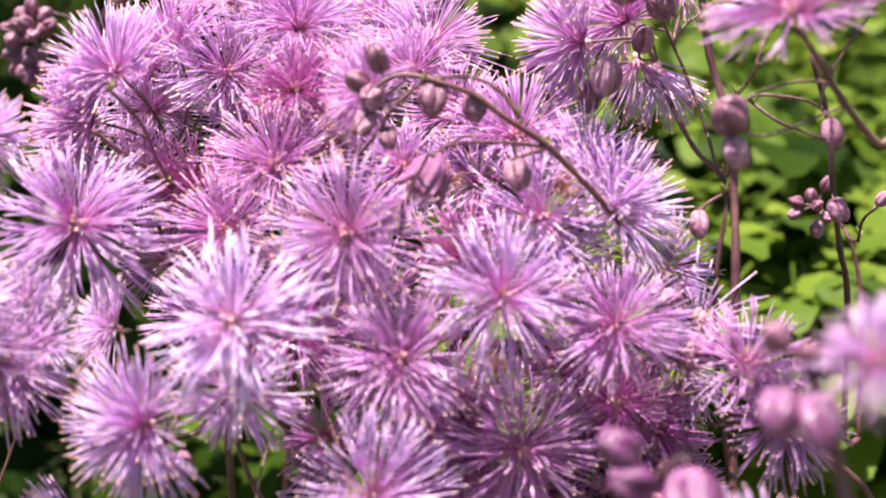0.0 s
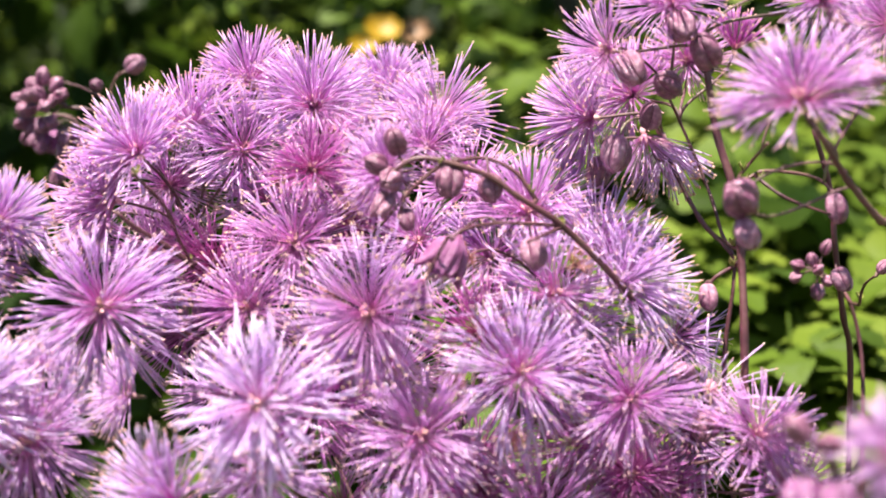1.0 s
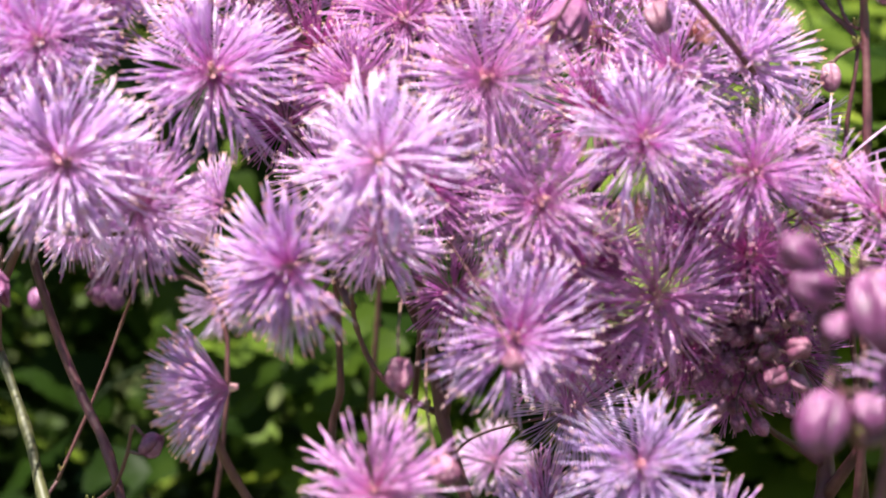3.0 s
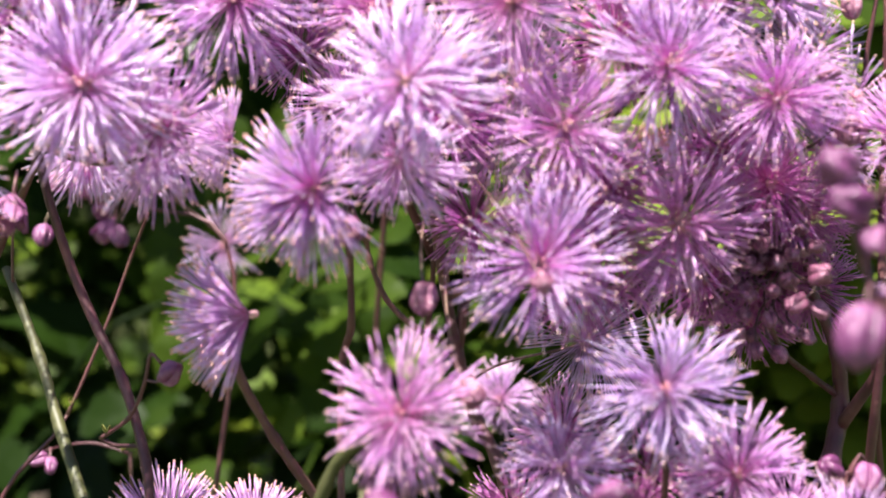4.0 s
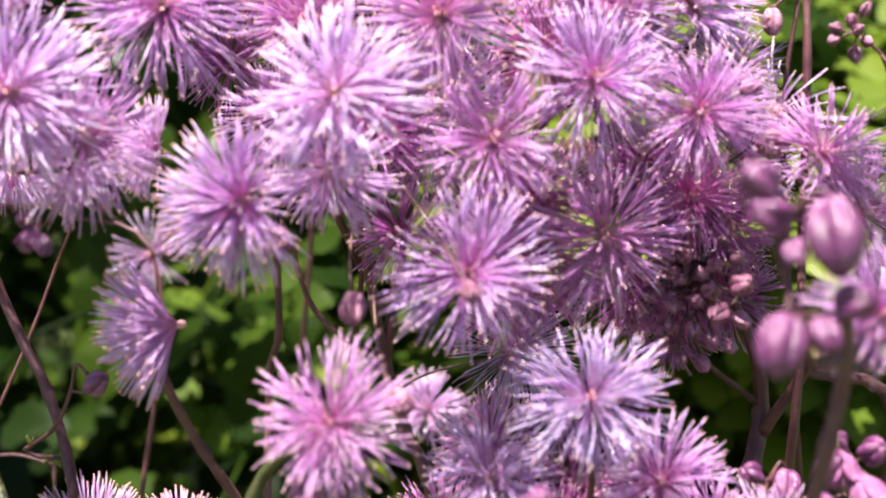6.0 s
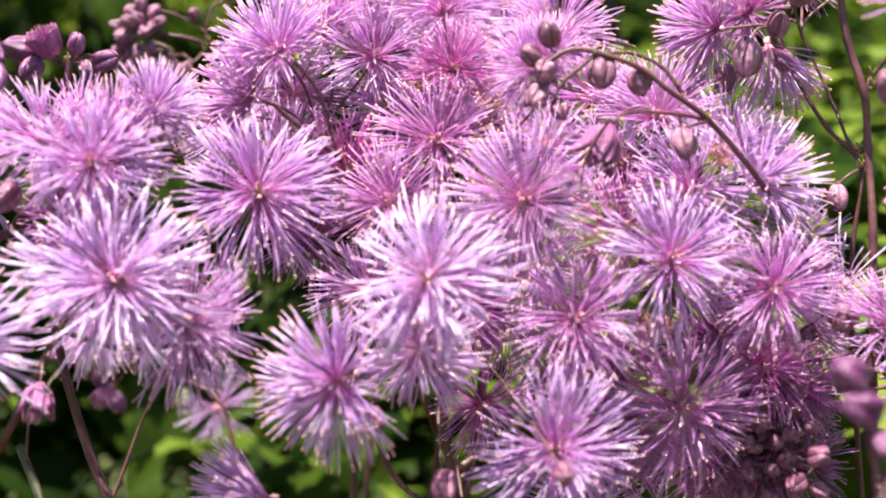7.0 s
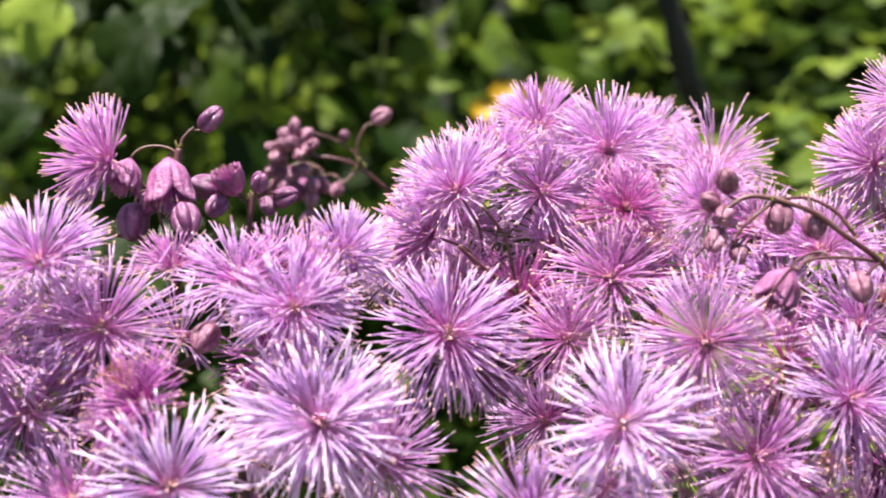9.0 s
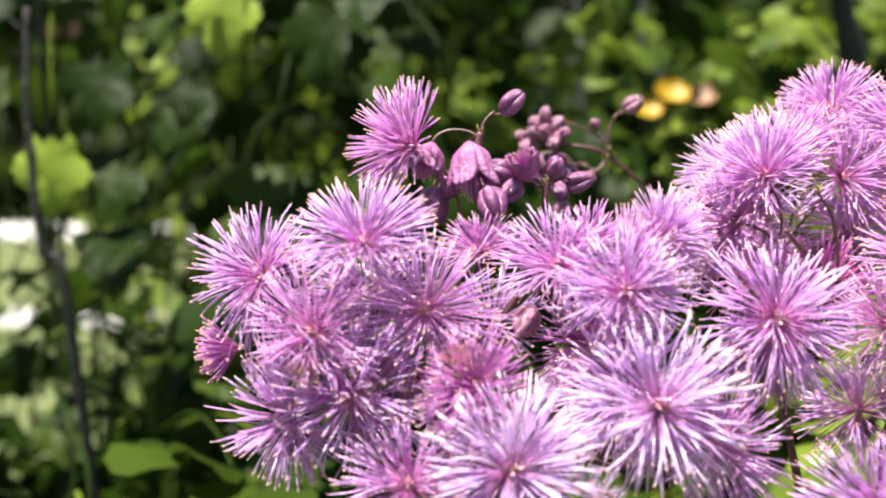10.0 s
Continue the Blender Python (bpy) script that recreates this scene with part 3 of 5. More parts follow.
flower(rue_a, (-0.0153, 0.2064, 0.9756), (-0.30, -0.93, -0.20), 0.0082, "pom", "deep")
flower(rue_a, (0.0288, 0.2026, 0.9827), (0.26, -0.96, 0.07), 0.0089, "pom", "deep")
flower(rue_a, (-0.0261, 0.1891, 0.9883), (-0.18, -0.94, -0.28), 0.0103, "star", "pale")
flower(rue_a, (0.0044, 0.2257, 0.9505), (0.40, -0.78, 0.48), 0.0118, "fan", "pale")
flower(rue_a, (-0.0072, 0.2850, 0.9192), (-0.26, -0.76, 0.60), 0.0098, "star", "pale")
flower(rue_a, (0.0230, 0.2131, 0.9835), (-0.02, -0.81, 0.58), 0.0103, "pom", "deep")
flower(rue_a, (0.0348, 0.2086, 0.9781), (0.41, -0.90, 0.16), 0.0097, "pom", "deep")
flower(rue_a, (0.0399, 0.2136, 0.9862), (0.28, -0.85, 0.44), 0.0103, "pom", "lilac")
flower(rue_a, (0.0363, 0.2173, 0.9718), (0.28, -0.96, 0.08), 0.0101, "pom", "deep")
flower(rue_a, (0.0290, 0.2162, 0.9673), (0.23, -0.97, -0.01), 0.0101, "pom", "deep")
flower(rue_a, (0.0401, 0.2191, 0.9628), (0.44, -0.88, -0.19), 0.0093, "pom", "deep")
flower(rue_a, (0.0307, 0.2178, 0.9573), (0.06, -0.98, -0.19), 0.0089, "pom", "deep")
flower(rue_a, (0.0208, 0.2059, 0.9669), (-0.06, -0.98, -0.18), 0.0092, "pom", "deep")
flower(rue_a, (0.0318, 0.2116, 0.9656), (0.35, -0.93, -0.06), 0.0095, "pom", "deep")
flower(rue_a, (0.0057, 0.2178, 0.9808), (0.02, -1.00, -0.05), 0.0105, "pom", "deep")
flower(rue_a, (-0.0196, 0.2055, 0.9922), (-0.06, -1.00, 0.07), 0.0098, "pom", "deep")
flower(rue_a, (-0.0336, 0.2111, 0.9932), (-0.54, -0.80, 0.26), 0.0096, "pom", "lilac")
flower(rue_a, (-0.0109, 0.2145, 0.9876), (0.07, -0.99, -0.12), 0.0103, "pom", "lilac")
flower(rue_a, (0.0017, 0.2090, 0.9661), (0.26, -0.96, -0.09), 0.0103, "pom", "deep")
flower(rue_a, (-0.0077, 0.2161, 0.9953), (0.11, -0.98, 0.17), 0.0111, "pom", "lilac")
flower(rue_a, (-0.0377, 0.2218, 1.0120), (0.12, -0.82, 0.57), 0.0103, "pom", "deep")
flower(rue_a, (0.0374, 0.2170, 1.0007), (0.16, -0.96, 0.22), 0.0097, "pom", "lilac")
flower(rue_a, (0.0080, 0.2219, 1.0130), (0.19, -0.65, 0.74), 0.0108, "pom", "lilac")
flower(rue_a, (-0.0485, 0.2290, 1.0128), (-0.34, -0.85, 0.41), 0.0106, "pom", "lilac")
flower(rue_a, (-0.0199, 0.2482, 1.0315), (0.06, -0.45, 0.89), 0.0108, "pom", "lilac")
flower(rue_a, (-0.0297, 0.2528, 1.0353), (-0.15, -0.32, 0.93), 0.0110, "fan", "lilac")
flower(rue_a, (-0.0089, 0.2555, 1.0331), (0.07, -0.29, 0.95), 0.0105, "fan", "lilac")
flower(rue_a, (-0.0491, 0.2449, 1.0297), (-0.47, -0.41, 0.78), 0.0112, "fan", "lilac")
flower(rue_a, (-0.0574, 0.2307, 1.0174), (-0.78, -0.59, 0.19), 0.0096, "half", "pale")
flower(rue_a, (-0.0245, 0.2250, 1.0259), (-0.47, -0.85, 0.22), 0.0047, "tassel", "withered")
flower(rue_a, (-0.0160, 0.2226, 1.0237), (0.31, -0.91, -0.28), 0.0045, "tassel", "withered")
flower(rue_a, (0.0041, 0.2053, 1.0164), (-0.38, -0.91, -0.15), 0.0038, "tassel", "withered")
flower(rue_a, (0.0197, 0.2050, 1.0149), (0.41, -0.85, 0.32), 0.0040, "tassel", "withered")
flower(rue_a, (-0.0167, 0.2044, 1.0107), (0.11, -0.99, -0.06), 0.0040, "tassel", "withered")
flower(rue_a, (0.0194, 0.1979, 1.0016), (0.06, -0.95, -0.30), 0.0037, "tassel", "withered")
flower(rue_a, (0.0013, 0.1943, 0.9983), (-0.25, -0.89, 0.39), 0.0038, "tassel", "withered")
flower(rue_a, (-0.0047, 0.1969, 0.9872), (0.22, -0.97, -0.10), 0.0041, "tassel", "withered")
flower(rue_a, (0.0109, 0.1972, 0.9893), (-0.30, -0.87, 0.39), 0.0040, "tassel", "withered")
bud(rue_a, (0.0235, 0.2026, 0.9780), (-0.34, -0.77, 0.53), 0.0010)
bud(rue_a, (0.0259, 0.2013, 0.9770), (0.20, -0.68, 0.71), 0.0010)
bud(rue_a, (0.0286, 0.1996, 0.9743), (0.11, -0.99, 0.00), 0.0011)
bud(rue_a, (0.0305, 0.1998, 0.9712), (-0.33, -0.92, -0.21), 0.0012)
bud(rue_a, (0.0273, 0.2006, 0.9701), (0.43, -0.84, 0.33), 0.0011)
bud(rue_a, (0.0248, 0.2028, 0.9705), (-0.54, -0.84, 0.10), 0.0011)
bud(rue_a, (0.0235, 0.2020, 0.9671), (-0.33, -0.92, -0.21), 0.0012)
bud(rue_a, (0.0265, 0.1997, 0.9663), (0.20, -0.93, -0.30), 0.0013)
bud(rue_a, (0.0295, 0.1978, 0.9673), (0.51, -0.86, 0.00), 0.0012)
bud(rue_a, (0.0312, 0.1963, 0.9694), (0.31, -0.72, 0.62), 0.0013)
bud(rue_a, (0.0341, 0.2020, 0.9759), (0.22, -0.80, 0.56), 0.0013)
bud(rue_a, (0.0361, 0.2004, 0.9737), (0.44, -0.87, 0.22), 0.0013)
bud(rue_a, (0.0293, 0.1978, 0.9629), (0.09, -0.92, -0.38), 0.0013)
bud(rue_a, (0.0321, 0.1964, 0.9616), (0.38, -0.88, -0.28), 0.0012)
bud(rue_a, (0.0259, 0.2000, 0.9631), (-0.21, -0.93, -0.30), 0.0012)
bud(rue_a, (0.0344, 0.1952, 0.9610), (0.48, -0.86, -0.19), 0.0012)
bud(rue_a, (-0.0882, 0.1995, 1.0092), (-0.34, -0.73, -0.60), 0.0024)
bud(rue_a, (-0.0074, 0.1654, 0.9767), (0.10, -0.99, -0.07), 0.0016)
bud(rue_a, (-0.0225, 0.1793, 0.9709), (0.10, -0.81, -0.57), 0.0021)
bud(rue_a, (-0.0330, 0.1818, 0.9794), (0.52, -0.82, -0.23), 0.0021)
bud(rue_a, (-0.0161, 0.1716, 0.9599), (0.34, -0.91, -0.25), 0.0021)
bud(rue_a, (0.0272, 0.2028, 0.9736), (-0.01, -1.00, -0.08), 0.0013)
bud(rue_a, (0.0249, 0.2048, 0.9744), (-0.43, -0.74, 0.51), 0.0011)
bud(rue_a, (0.0318, 0.1916, 0.9672), (-0.67, -0.72, -0.17), 0.0017)
bud(rue_a, (0.0344, 0.1894, 0.9668), (0.56, -0.78, -0.27), 0.0014)
bud(rue_a, (0.0249, 0.1983, 0.9606), (-0.34, -0.81, -0.49), 0.0013)
bud(rue_a, (0.0276, 0.1977, 0.9581), (-0.00, -0.72, -0.69), 0.0013)
bud(rue_a, (0.0309, 0.1975, 0.9577), (0.42, -0.69, -0.58), 0.0013)
bud(rue_a, (0.0299, 0.2022, 0.9768), (-0.01, -0.89, 0.45), 0.0015)
bud(rue_a, (0.0324, 0.1991, 0.9726), (0.21, -0.95, 0.24), 0.0013)
bud(rue_a, (0.0220, 0.2023, 0.9643), (-0.43, -0.84, -0.33), 0.0014)
bud(rue_a, (0.0340, 0.1895, 0.9719), (0.20, -0.88, 0.44), 0.0019)
bud(rue_a, (0.0396, 0.1983, 0.9919), (-0.33, -0.66, -0.67), 0.0024)
bud(rue_a, (0.0362, 0.1995, 0.9995), (-0.75, -0.62, 0.21), 0.0017)
crowd = random.Random(31)
for _ in range(46):
    x, y, z = crowd.gauss(0.0285, 0.0050), crowd.uniform(0.2010, 0.2120), crowd.gauss(0.9700, 0.0058)
    bud(rue_a, (x, y, z), (crowd.uniform(-0.6, 0.6), -0.8, crowd.uniform(-0.7, 0.4)), crowd.uniform(0.0011, 0.0017))

rue_b = meadow_rue(-0.030, 0.220, "meadow rue stem with a few large lilac pompom flowers")
stalk(rue_b, 0.00085, 0.00070, (-0.0647, 0.1952, 0.9287), (-0.0661, 0.1997, 0.9382), (-0.0707, 0.2065, 0.9489), (-0.0758, 0.2124, 0.9555), (-0.0805, 0.2166, 0.9639), (-0.0841, 0.2176, 0.9758), (-0.0864, 0.2198, 0.9847))
stalk(rue_b, 0.00032, 0.00025, (-0.0890, 0.2375, 0.9320), (-0.0854, 0.2395, 0.9401), (-0.0813, 0.2420, 0.9501), (-0.0777, 0.2445, 0.9602), (-0.0735, 0.2416, 0.9692))
stalk(rue_b, 0.00080, 0.00060, (-0.0342, 0.2038, 0.9231), (-0.0386, 0.1961, 0.9333), (-0.0449, 0.1937, 0.9443), (-0.0492, 0.1911, 0.9541), (-0.0506, 0.1904, 0.9595), (-0.0507, 0.1916, 0.9642))
stalk(rue_b, 0.00035, 0.00025, (-0.0742, 0.2044, 0.9402), (-0.0687, 0.2014, 0.9450), (-0.0656, 0.1989, 0.9514), (-0.0643, 0.1980, 0.9562), (-0.0624, 0.1967, 0.9553))
stalk(rue_b, 0.00080, 0.00060, (-0.0390, 0.2408, 0.9059), (-0.0392, 0.2486, 0.9373), (-0.0372, 0.2459, 0.9470), (-0.0373, 0.2441, 0.9605), (-0.0370, 0.2368, 0.9724))
stalk(rue_b, 0.00050, 0.00035, (-0.0370, 0.2368, 0.9724), (-0.0372, 0.2150, 0.9735), (-0.0380, 0.1950, 0.9785))
stalk(rue_b, 0.00050, 0.00035, (-0.0864, 0.2198, 0.9847), (-0.0740, 0.2080, 0.9840), (-0.0640, 0.2000, 0.9860))
flower(rue_b, (-0.0602, 0.1915, 0.9915), (0.15, -0.97, 0.18), 0.0118, "pom", "lilac")
flower(rue_b, (-0.0376, 0.1835, 0.9846), (-0.58, -0.80, -0.06), 0.0118, "half", "lilac")
flower(rue_b, (-0.0724, 0.1943, 0.9989), (-0.12, -0.95, 0.29), 0.0125, "star", "pale")
flower(rue_b, (-0.0480, 0.1917, 0.9645), (-0.94, -0.30, -0.12), 0.0121, "brush", "pale")
bud(rue_b, (-0.0611, 0.1962, 0.9539), (0.65, -0.39, 0.65), 0.0020, False, True)

rue_c = meadow_rue(-0.135, 0.240, "meadow rue panicle crowded with pale lilac feathery flowers")
stalk(rue_c, 0.0012, 0.0007, (-0.128, 0.236, 0.860), (-0.114, 0.236, 0.930), (-0.100, 0.230, 0.975), (-0.098, 0.224, 1.002))
stalk(rue_c, 0.0008, 0.0005, (-0.101, 0.233, 0.950), (-0.110, 0.226, 0.975), (-0.120, 0.216, 0.995))
stalk(rue_c, 0.0008, 0.0005, (-0.100, 0.232, 0.960), (-0.088, 0.226, 0.982), (-0.076, 0.214, 1.000))
flower(rue_c, (-0.1072, 0.2180, 1.0355), (-0.88, -0.36, 0.28), 0.0112, "half", "lilac")
flower(rue_c, (-0.1300, 0.2033, 1.0146), (-0.76, -0.38, 0.52), 0.0116, "pom", "lilac")
flower(rue_c, (-0.1135, 0.1972, 1.0201), (-0.15, -0.48, 0.86), 0.0124, "fan", "lilac")
flower(rue_c, (-0.1340, 0.2039, 1.0032), (-0.90, -0.43, -0.12), 0.0078, "tassel", "deep")
flower(rue_c, (-0.1202, 0.1920, 1.0076), (-0.53, -0.77, 0.36), 0.0112, "pom", "lilac")
flower(rue_c, (-0.1038, 0.1967, 1.0105), (-0.09, -0.93, 0.37), 0.0130, "pom", "lilac", True)
flower(rue_c, (-0.1149, 0.1949, 0.9977), (-0.43, -0.85, -0.29), 0.0139, "pom", "lilac")
flower(rue_c, (-0.1243, 0.1959, 0.9940), (-0.78, -0.50, -0.36), 0.0120, "pom", "lilac")
flower(rue_c, (-0.0938, 0.2061, 1.0072), (0.39, -0.71, 0.59), 0.0105, "sparse", "pale")
flower(rue_c, (-0.0952, 0.1858, 1.0006), (-0.66, -0.61, 0.44), 0.0100, "fan", "deep")
flower(rue_c, (-0.0905, 0.1795, 0.9901), (0.25, -0.79, 0.56), 0.0131, "star", "pale")
flower(rue_c, (-0.1053, 0.1836, 0.9866), (-0.05, -0.82, 0.56), 0.0109, "pom", "lilac")
flower(rue_c, (-0.0832, 0.2038, 1.0168), (-0.33, -0.54, 0.78), 0.0111, "pom", "lilac")
flower(rue_c, (-0.0738, 0.1931, 1.0147), (-0.04, -0.97, 0.24), 0.0105, "pom", "lilac")
flower(rue_c, (-0.0676, 0.2049, 1.0213), (0.74, -0.31, 0.59), 0.0086, "half", "lilac")
flower(rue_c, (-0.0731, 0.2021, 1.0170), (0.81, -0.31, 0.49), 0.0099, "brush", "lilac")
flower(rue_c, (-0.0691, 0.1864, 0.9983), (0.11, -0.97, 0.21), 0.0132, "star", "pale")
flower(rue_c, (-0.0959, 0.2126, 1.0179), (-0.06, -0.11, 0.99), 0.0083, "fan", "lilac")
flower(rue_c, (-0.1134, 0.2012, 1.0117), (-0.18, -0.75, 0.63), 0.0108, "pom", "lilac")
flower(rue_c, (-0.1092, 0.2054, 1.0011), (-0.16, -0.98, 0.13), 0.0105, "pom", "deep")
flower(rue_c, (-0.0777, 0.2021, 1.0049), (0.06, -0.92, 0.39), 0.0103, "pom", "deep")
flower(rue_c, (-0.0785, 0.2085, 1.0190), (-0.15, -0.60, 0.78), 0.0081, "pom", "lilac")
flower(rue_c, (-0.1199, 0.1899, 1.0024), (-0.56, -0.83, 0.09), 0.0039, "tassel", "withered")
flower(rue_c, (-0.0994, 0.1860, 1.0047), (0.31, -0.91, 0.27), 0.0038, "tassel", "withered")

rue_d = meadow_rue(0.050, 0.230, "meadow rue branch with lilac flowers and plump mauve buds")
stalk(rue_d, 0.00066, 0.00055, (0.0471, 0.2043, 0.9782), (0.0471, 0.2082, 1.0027), (0.0469, 0.2125, 1.0173), (0.0453, 0.2108, 1.0255), (0.0427, 0.2132, 1.0346), (0.0411, 0.2148, 1.0446), (0.0396, 0.2167, 1.0498))
stalk(rue_d, 0.00046, 0.00032, (0.0469, 0.2129, 1.0136), (0.0453, 0.2154, 1.0162), (0.0416, 0.2180, 1.0201), (0.0379, 0.2244, 1.0282), (0.0352, 0.2265, 1.0350))
stalk(rue_d, 0.00030, 0.00022, (0.0462, 0.2133, 1.0162), (0.0448, 0.2156, 1.0177), (0.0440, 0.2204, 1.0225), (0.0421, 0.2244, 1.0286), (0.0392, 0.2265, 1.0355), (0.0361, 0.2212, 1.0404))
stalk(rue_d, 0.00070, 0.00038, (0.0880, 0.2060, 0.9300), (0.0790, 0.2015, 0.9940), (0.0676, 0.1979, 1.0212), (0.0637, 0.1962, 1.0229), (0.0576, 0.1932, 1.0293), (0.0530, 0.1889, 1.0348), (0.0497, 0.1876, 1.0391))
stalk(rue_d, 0.00028, 0.00022, (0.0464, 0.2119, 1.0263), (0.0495, 0.2122, 1.0285), (0.0544, 0.2122, 1.0284), (0.0588, 0.2121, 1.0273), (0.0613, 0.2106, 1.0245))
stalk(rue_d, 0.00028, 0.00022, (0.0486, 0.2122, 1.0280), (0.0527, 0.2086, 1.0249), (0.0597, 0.2082, 1.0223))
stalk(rue_d, 0.00028, 0.00020, (0.0464, 0.2122, 1.0280), (0.0484, 0.2116, 1.0307), (0.0476, 0.1999, 1.0339))
flower(rue_d, (0.0487, 0.1855, 1.0404), (-0.34, -0.28, 0.90), 0.0120, "fan", "lilac")
flower(rue_d, (0.0329, 0.2372, 1.0392), (-0.76, -0.57, 0.32), 0.0103, "half", "pink")
flower(rue_d, (0.0382, 0.2361, 1.0319), (0.14, -0.50, -0.86), 0.0108, "tassel", "pale")
flower(rue_d, (0.0422, 0.2382, 1.0450), (-0.29, -0.83, 0.48), 0.0082, "half", "pink")
flower(rue_d, (0.0260, 0.2143, 1.0472), (-0.93, -0.32, 0.17), 0.0109, "half", "lilac", True)
flower(rue_d, (0.0248, 0.2258, 1.0360), (-0.96, -0.27, -0.04), 0.0106, "half", "lilac")
flower(rue_d, (0.0332, 0.2255, 1.0337), (0.12, -0.45, -0.89), 0.0118, "tassel", "lilac", True)
flower(rue_d, (0.0363, 0.2193, 1.0538), (-0.25, -0.55, 0.80), 0.0102, "fan", "lilac")
flower(rue_d, (0.0584, 0.2134, 1.0550), (0.17, -0.91, 0.39), 0.0087, "pom", "lilac")
flower(rue_d, (0.0672, 0.2077, 1.0511), (-0.63, -0.68, 0.37), 0.0076, "fan", "lilac")
flower(rue_d, (0.0481, 0.2273, 1.0470), (0.10, -0.33, 0.94), 0.0069, "tassel", "deep")
bud(rue_d, (0.0411, 0.1867, 1.0274), (-0.57, -0.57, 0.59), 0.0028)
bud(rue_d, (0.0419, 0.1860, 1.0228), (0.29, -0.56, -0.78), 0.0021)
bud(rue_d, (0.0612, 0.2105, 1.0233), (0.11, -0.37, -0.92), 0.0020)
bud(rue_d, (0.0274, 0.2155, 1.0313), (-0.23, -0.48, -0.85), 0.0027)
bud(rue_d, (0.0288, 0.2118, 1.0447), (0.36, -0.70, -0.61), 0.0027)
bud(rue_d, (0.0357, 0.2164, 1.0417), (-0.77, -0.45, 0.46), 0.0022)
bud(rue_d, (0.0334, 0.2206, 1.0366), (0.14, -0.41, 0.90), 0.0021)
bud(rue_d, (0.0366, 0.2128, 1.0511), (0.25, -0.83, -0.50), 0.0026)
bud(rue_d, (0.0409, 0.2142, 1.0470), (-0.49, -0.51, 0.70), 0.0028)
bud(rue_d, (0.0627, 0.2016, 1.0441), (0.68, -0.71, -0.16), 0.0021)
bud(rue_d, (0.0254, 0.2213, 1.0280), (-0.21, -0.45, -0.87), 0.0022)
bud(rue_d, (0.0360, 0.2248, 1.0309), (0.35, -0.59, -0.73), 0.0018)
bud(rue_d, (0.0614, 0.2128, 1.0511), (0.22, -0.57, -0.79), 0.0023)

rue_e = meadow_rue(0.020, 0.210, "low meadow rue panicle of lilac pompom flowers on forked stems")
stalk(rue_e, 0.00100, 0.00080, (-0.0388, 0.1761, 0.9359), (-0.0358, 0.1752, 0.9447), (-0.0333, 0.1743, 0.9496), (-0.0280, 0.1704, 0.9547), green=True)
stalk(rue_e, 0.00200, 0.00050, (0.0415, 0.2030, 0.9236), (0.0429, 0.2076, 0.9335), (0.0455, 0.2128, 0.9441), (0.0440, 0.2120, 0.9531), (0.0400, 0.2110, 0.9620), (0.0370, 0.2105, 0.9700))
stalk(rue_e, 0.00110, 0.00060, (0.0453, 0.2115, 0.9408), (0.0490, 0.2051, 0.9526), (0.0509, 0.2018, 0.9600))
stalk(rue_e, 0.00060, 0.00040, (0.0460, 0.2135, 0.9450), (0.0396, 0.2097, 0.9501), (0.0327, 0.2011, 0.9565), (0.0289, 0.1976, 0.9629))
stalk(rue_e, 0.00050, 0.00040, (-0.0044, 0.1850, 0.9319), (-0.0022, 0.1827, 0.9391), (-0.0024, 0.1809, 0.9442))
stalk(rue_e, 0.00050, 0.00040, (0.0205, 0.1848, 0.9320), (0.0214, 0.1823, 0.9385), (0.0220, 0.1804, 0.9436))
stalk(rue_e, 0.00060, 0.00040, (0.0122, 0.1848, 0.9320), (0.0123, 0.1830, 0.9451), (0.0109, 0.1785, 0.9560))
flower(rue_e, (-0.0249, 0.1680, 0.9578), (-0.38, -0.77, 0.51), 0.0114, "pom", "lilac")
flower(rue_e, (0.0103, 0.1759, 0.9591), (0.11, -0.92, 0.36), 0.0112, "pom", "violet")
flower(rue_e, (-0.0030, 0.1795, 0.9460), (-0.27, -0.86, 0.44), 0.0096, "pom", "violet")
flower(rue_e, (0.0216, 0.1790, 0.9454), (-0.08, -0.76, 0.64), 0.0104, "pom", "lilac")
flower(rue_e, (0.0114, 0.1939, 0.9394), (0.21, -0.94, 0.25), 0.0095, "pom", "deep")
flower(rue_e, (0.0324, 0.1903, 0.9341), (-0.00, -0.80, 0.60), 0.0089, "pom", "lilac")
flower(rue_e, (-0.0081, 0.1972, 0.9310), (0.01, -0.91, 0.42), 0.0083, "pom", "deep")
flower(rue_e, (-0.0009, 0.2022, 0.9431), (-0.38, -0.90, 0.21), 0.0079, "pom", "pink")
flower(rue_e, (0.0072, 0.1857, 0.9351), (0.01, -0.96, 0.27), 0.0087, "pom", "deep")
flower(rue_e, (0.0354, 0.1711, 0.9400), (0.24, -0.56, 0.79), 0.0089, "pom", "lilac")

rue_f = meadow_rue(0.040, 0.165, "meadow rue sprig of large pink-mauve closed buds")
stalk(rue_f, 0.00110, 0.00080, (0.0283, 0.1424, 0.9482), (0.0308, 0.1440, 0.9551), (0.0324, 0.1434, 0.9649), (0.0336, 0.1436, 0.9740), (0.0322, 0.1419, 0.9834))
stalk(rue_f, 0.00060, 0.00040, (0.0289, 0.1408, 0.9749), (0.0271, 0.1398, 0.9789), (0.0256, 0.1422, 0.9845), (0.0243, 0.1433, 0.9886))
stalk(rue_f, 0.00050, 0.00030, (0.0371, 0.1856, 0.9361), (0.0403, 0.1874, 0.9434), (0.0412, 0.1878, 0.9450))
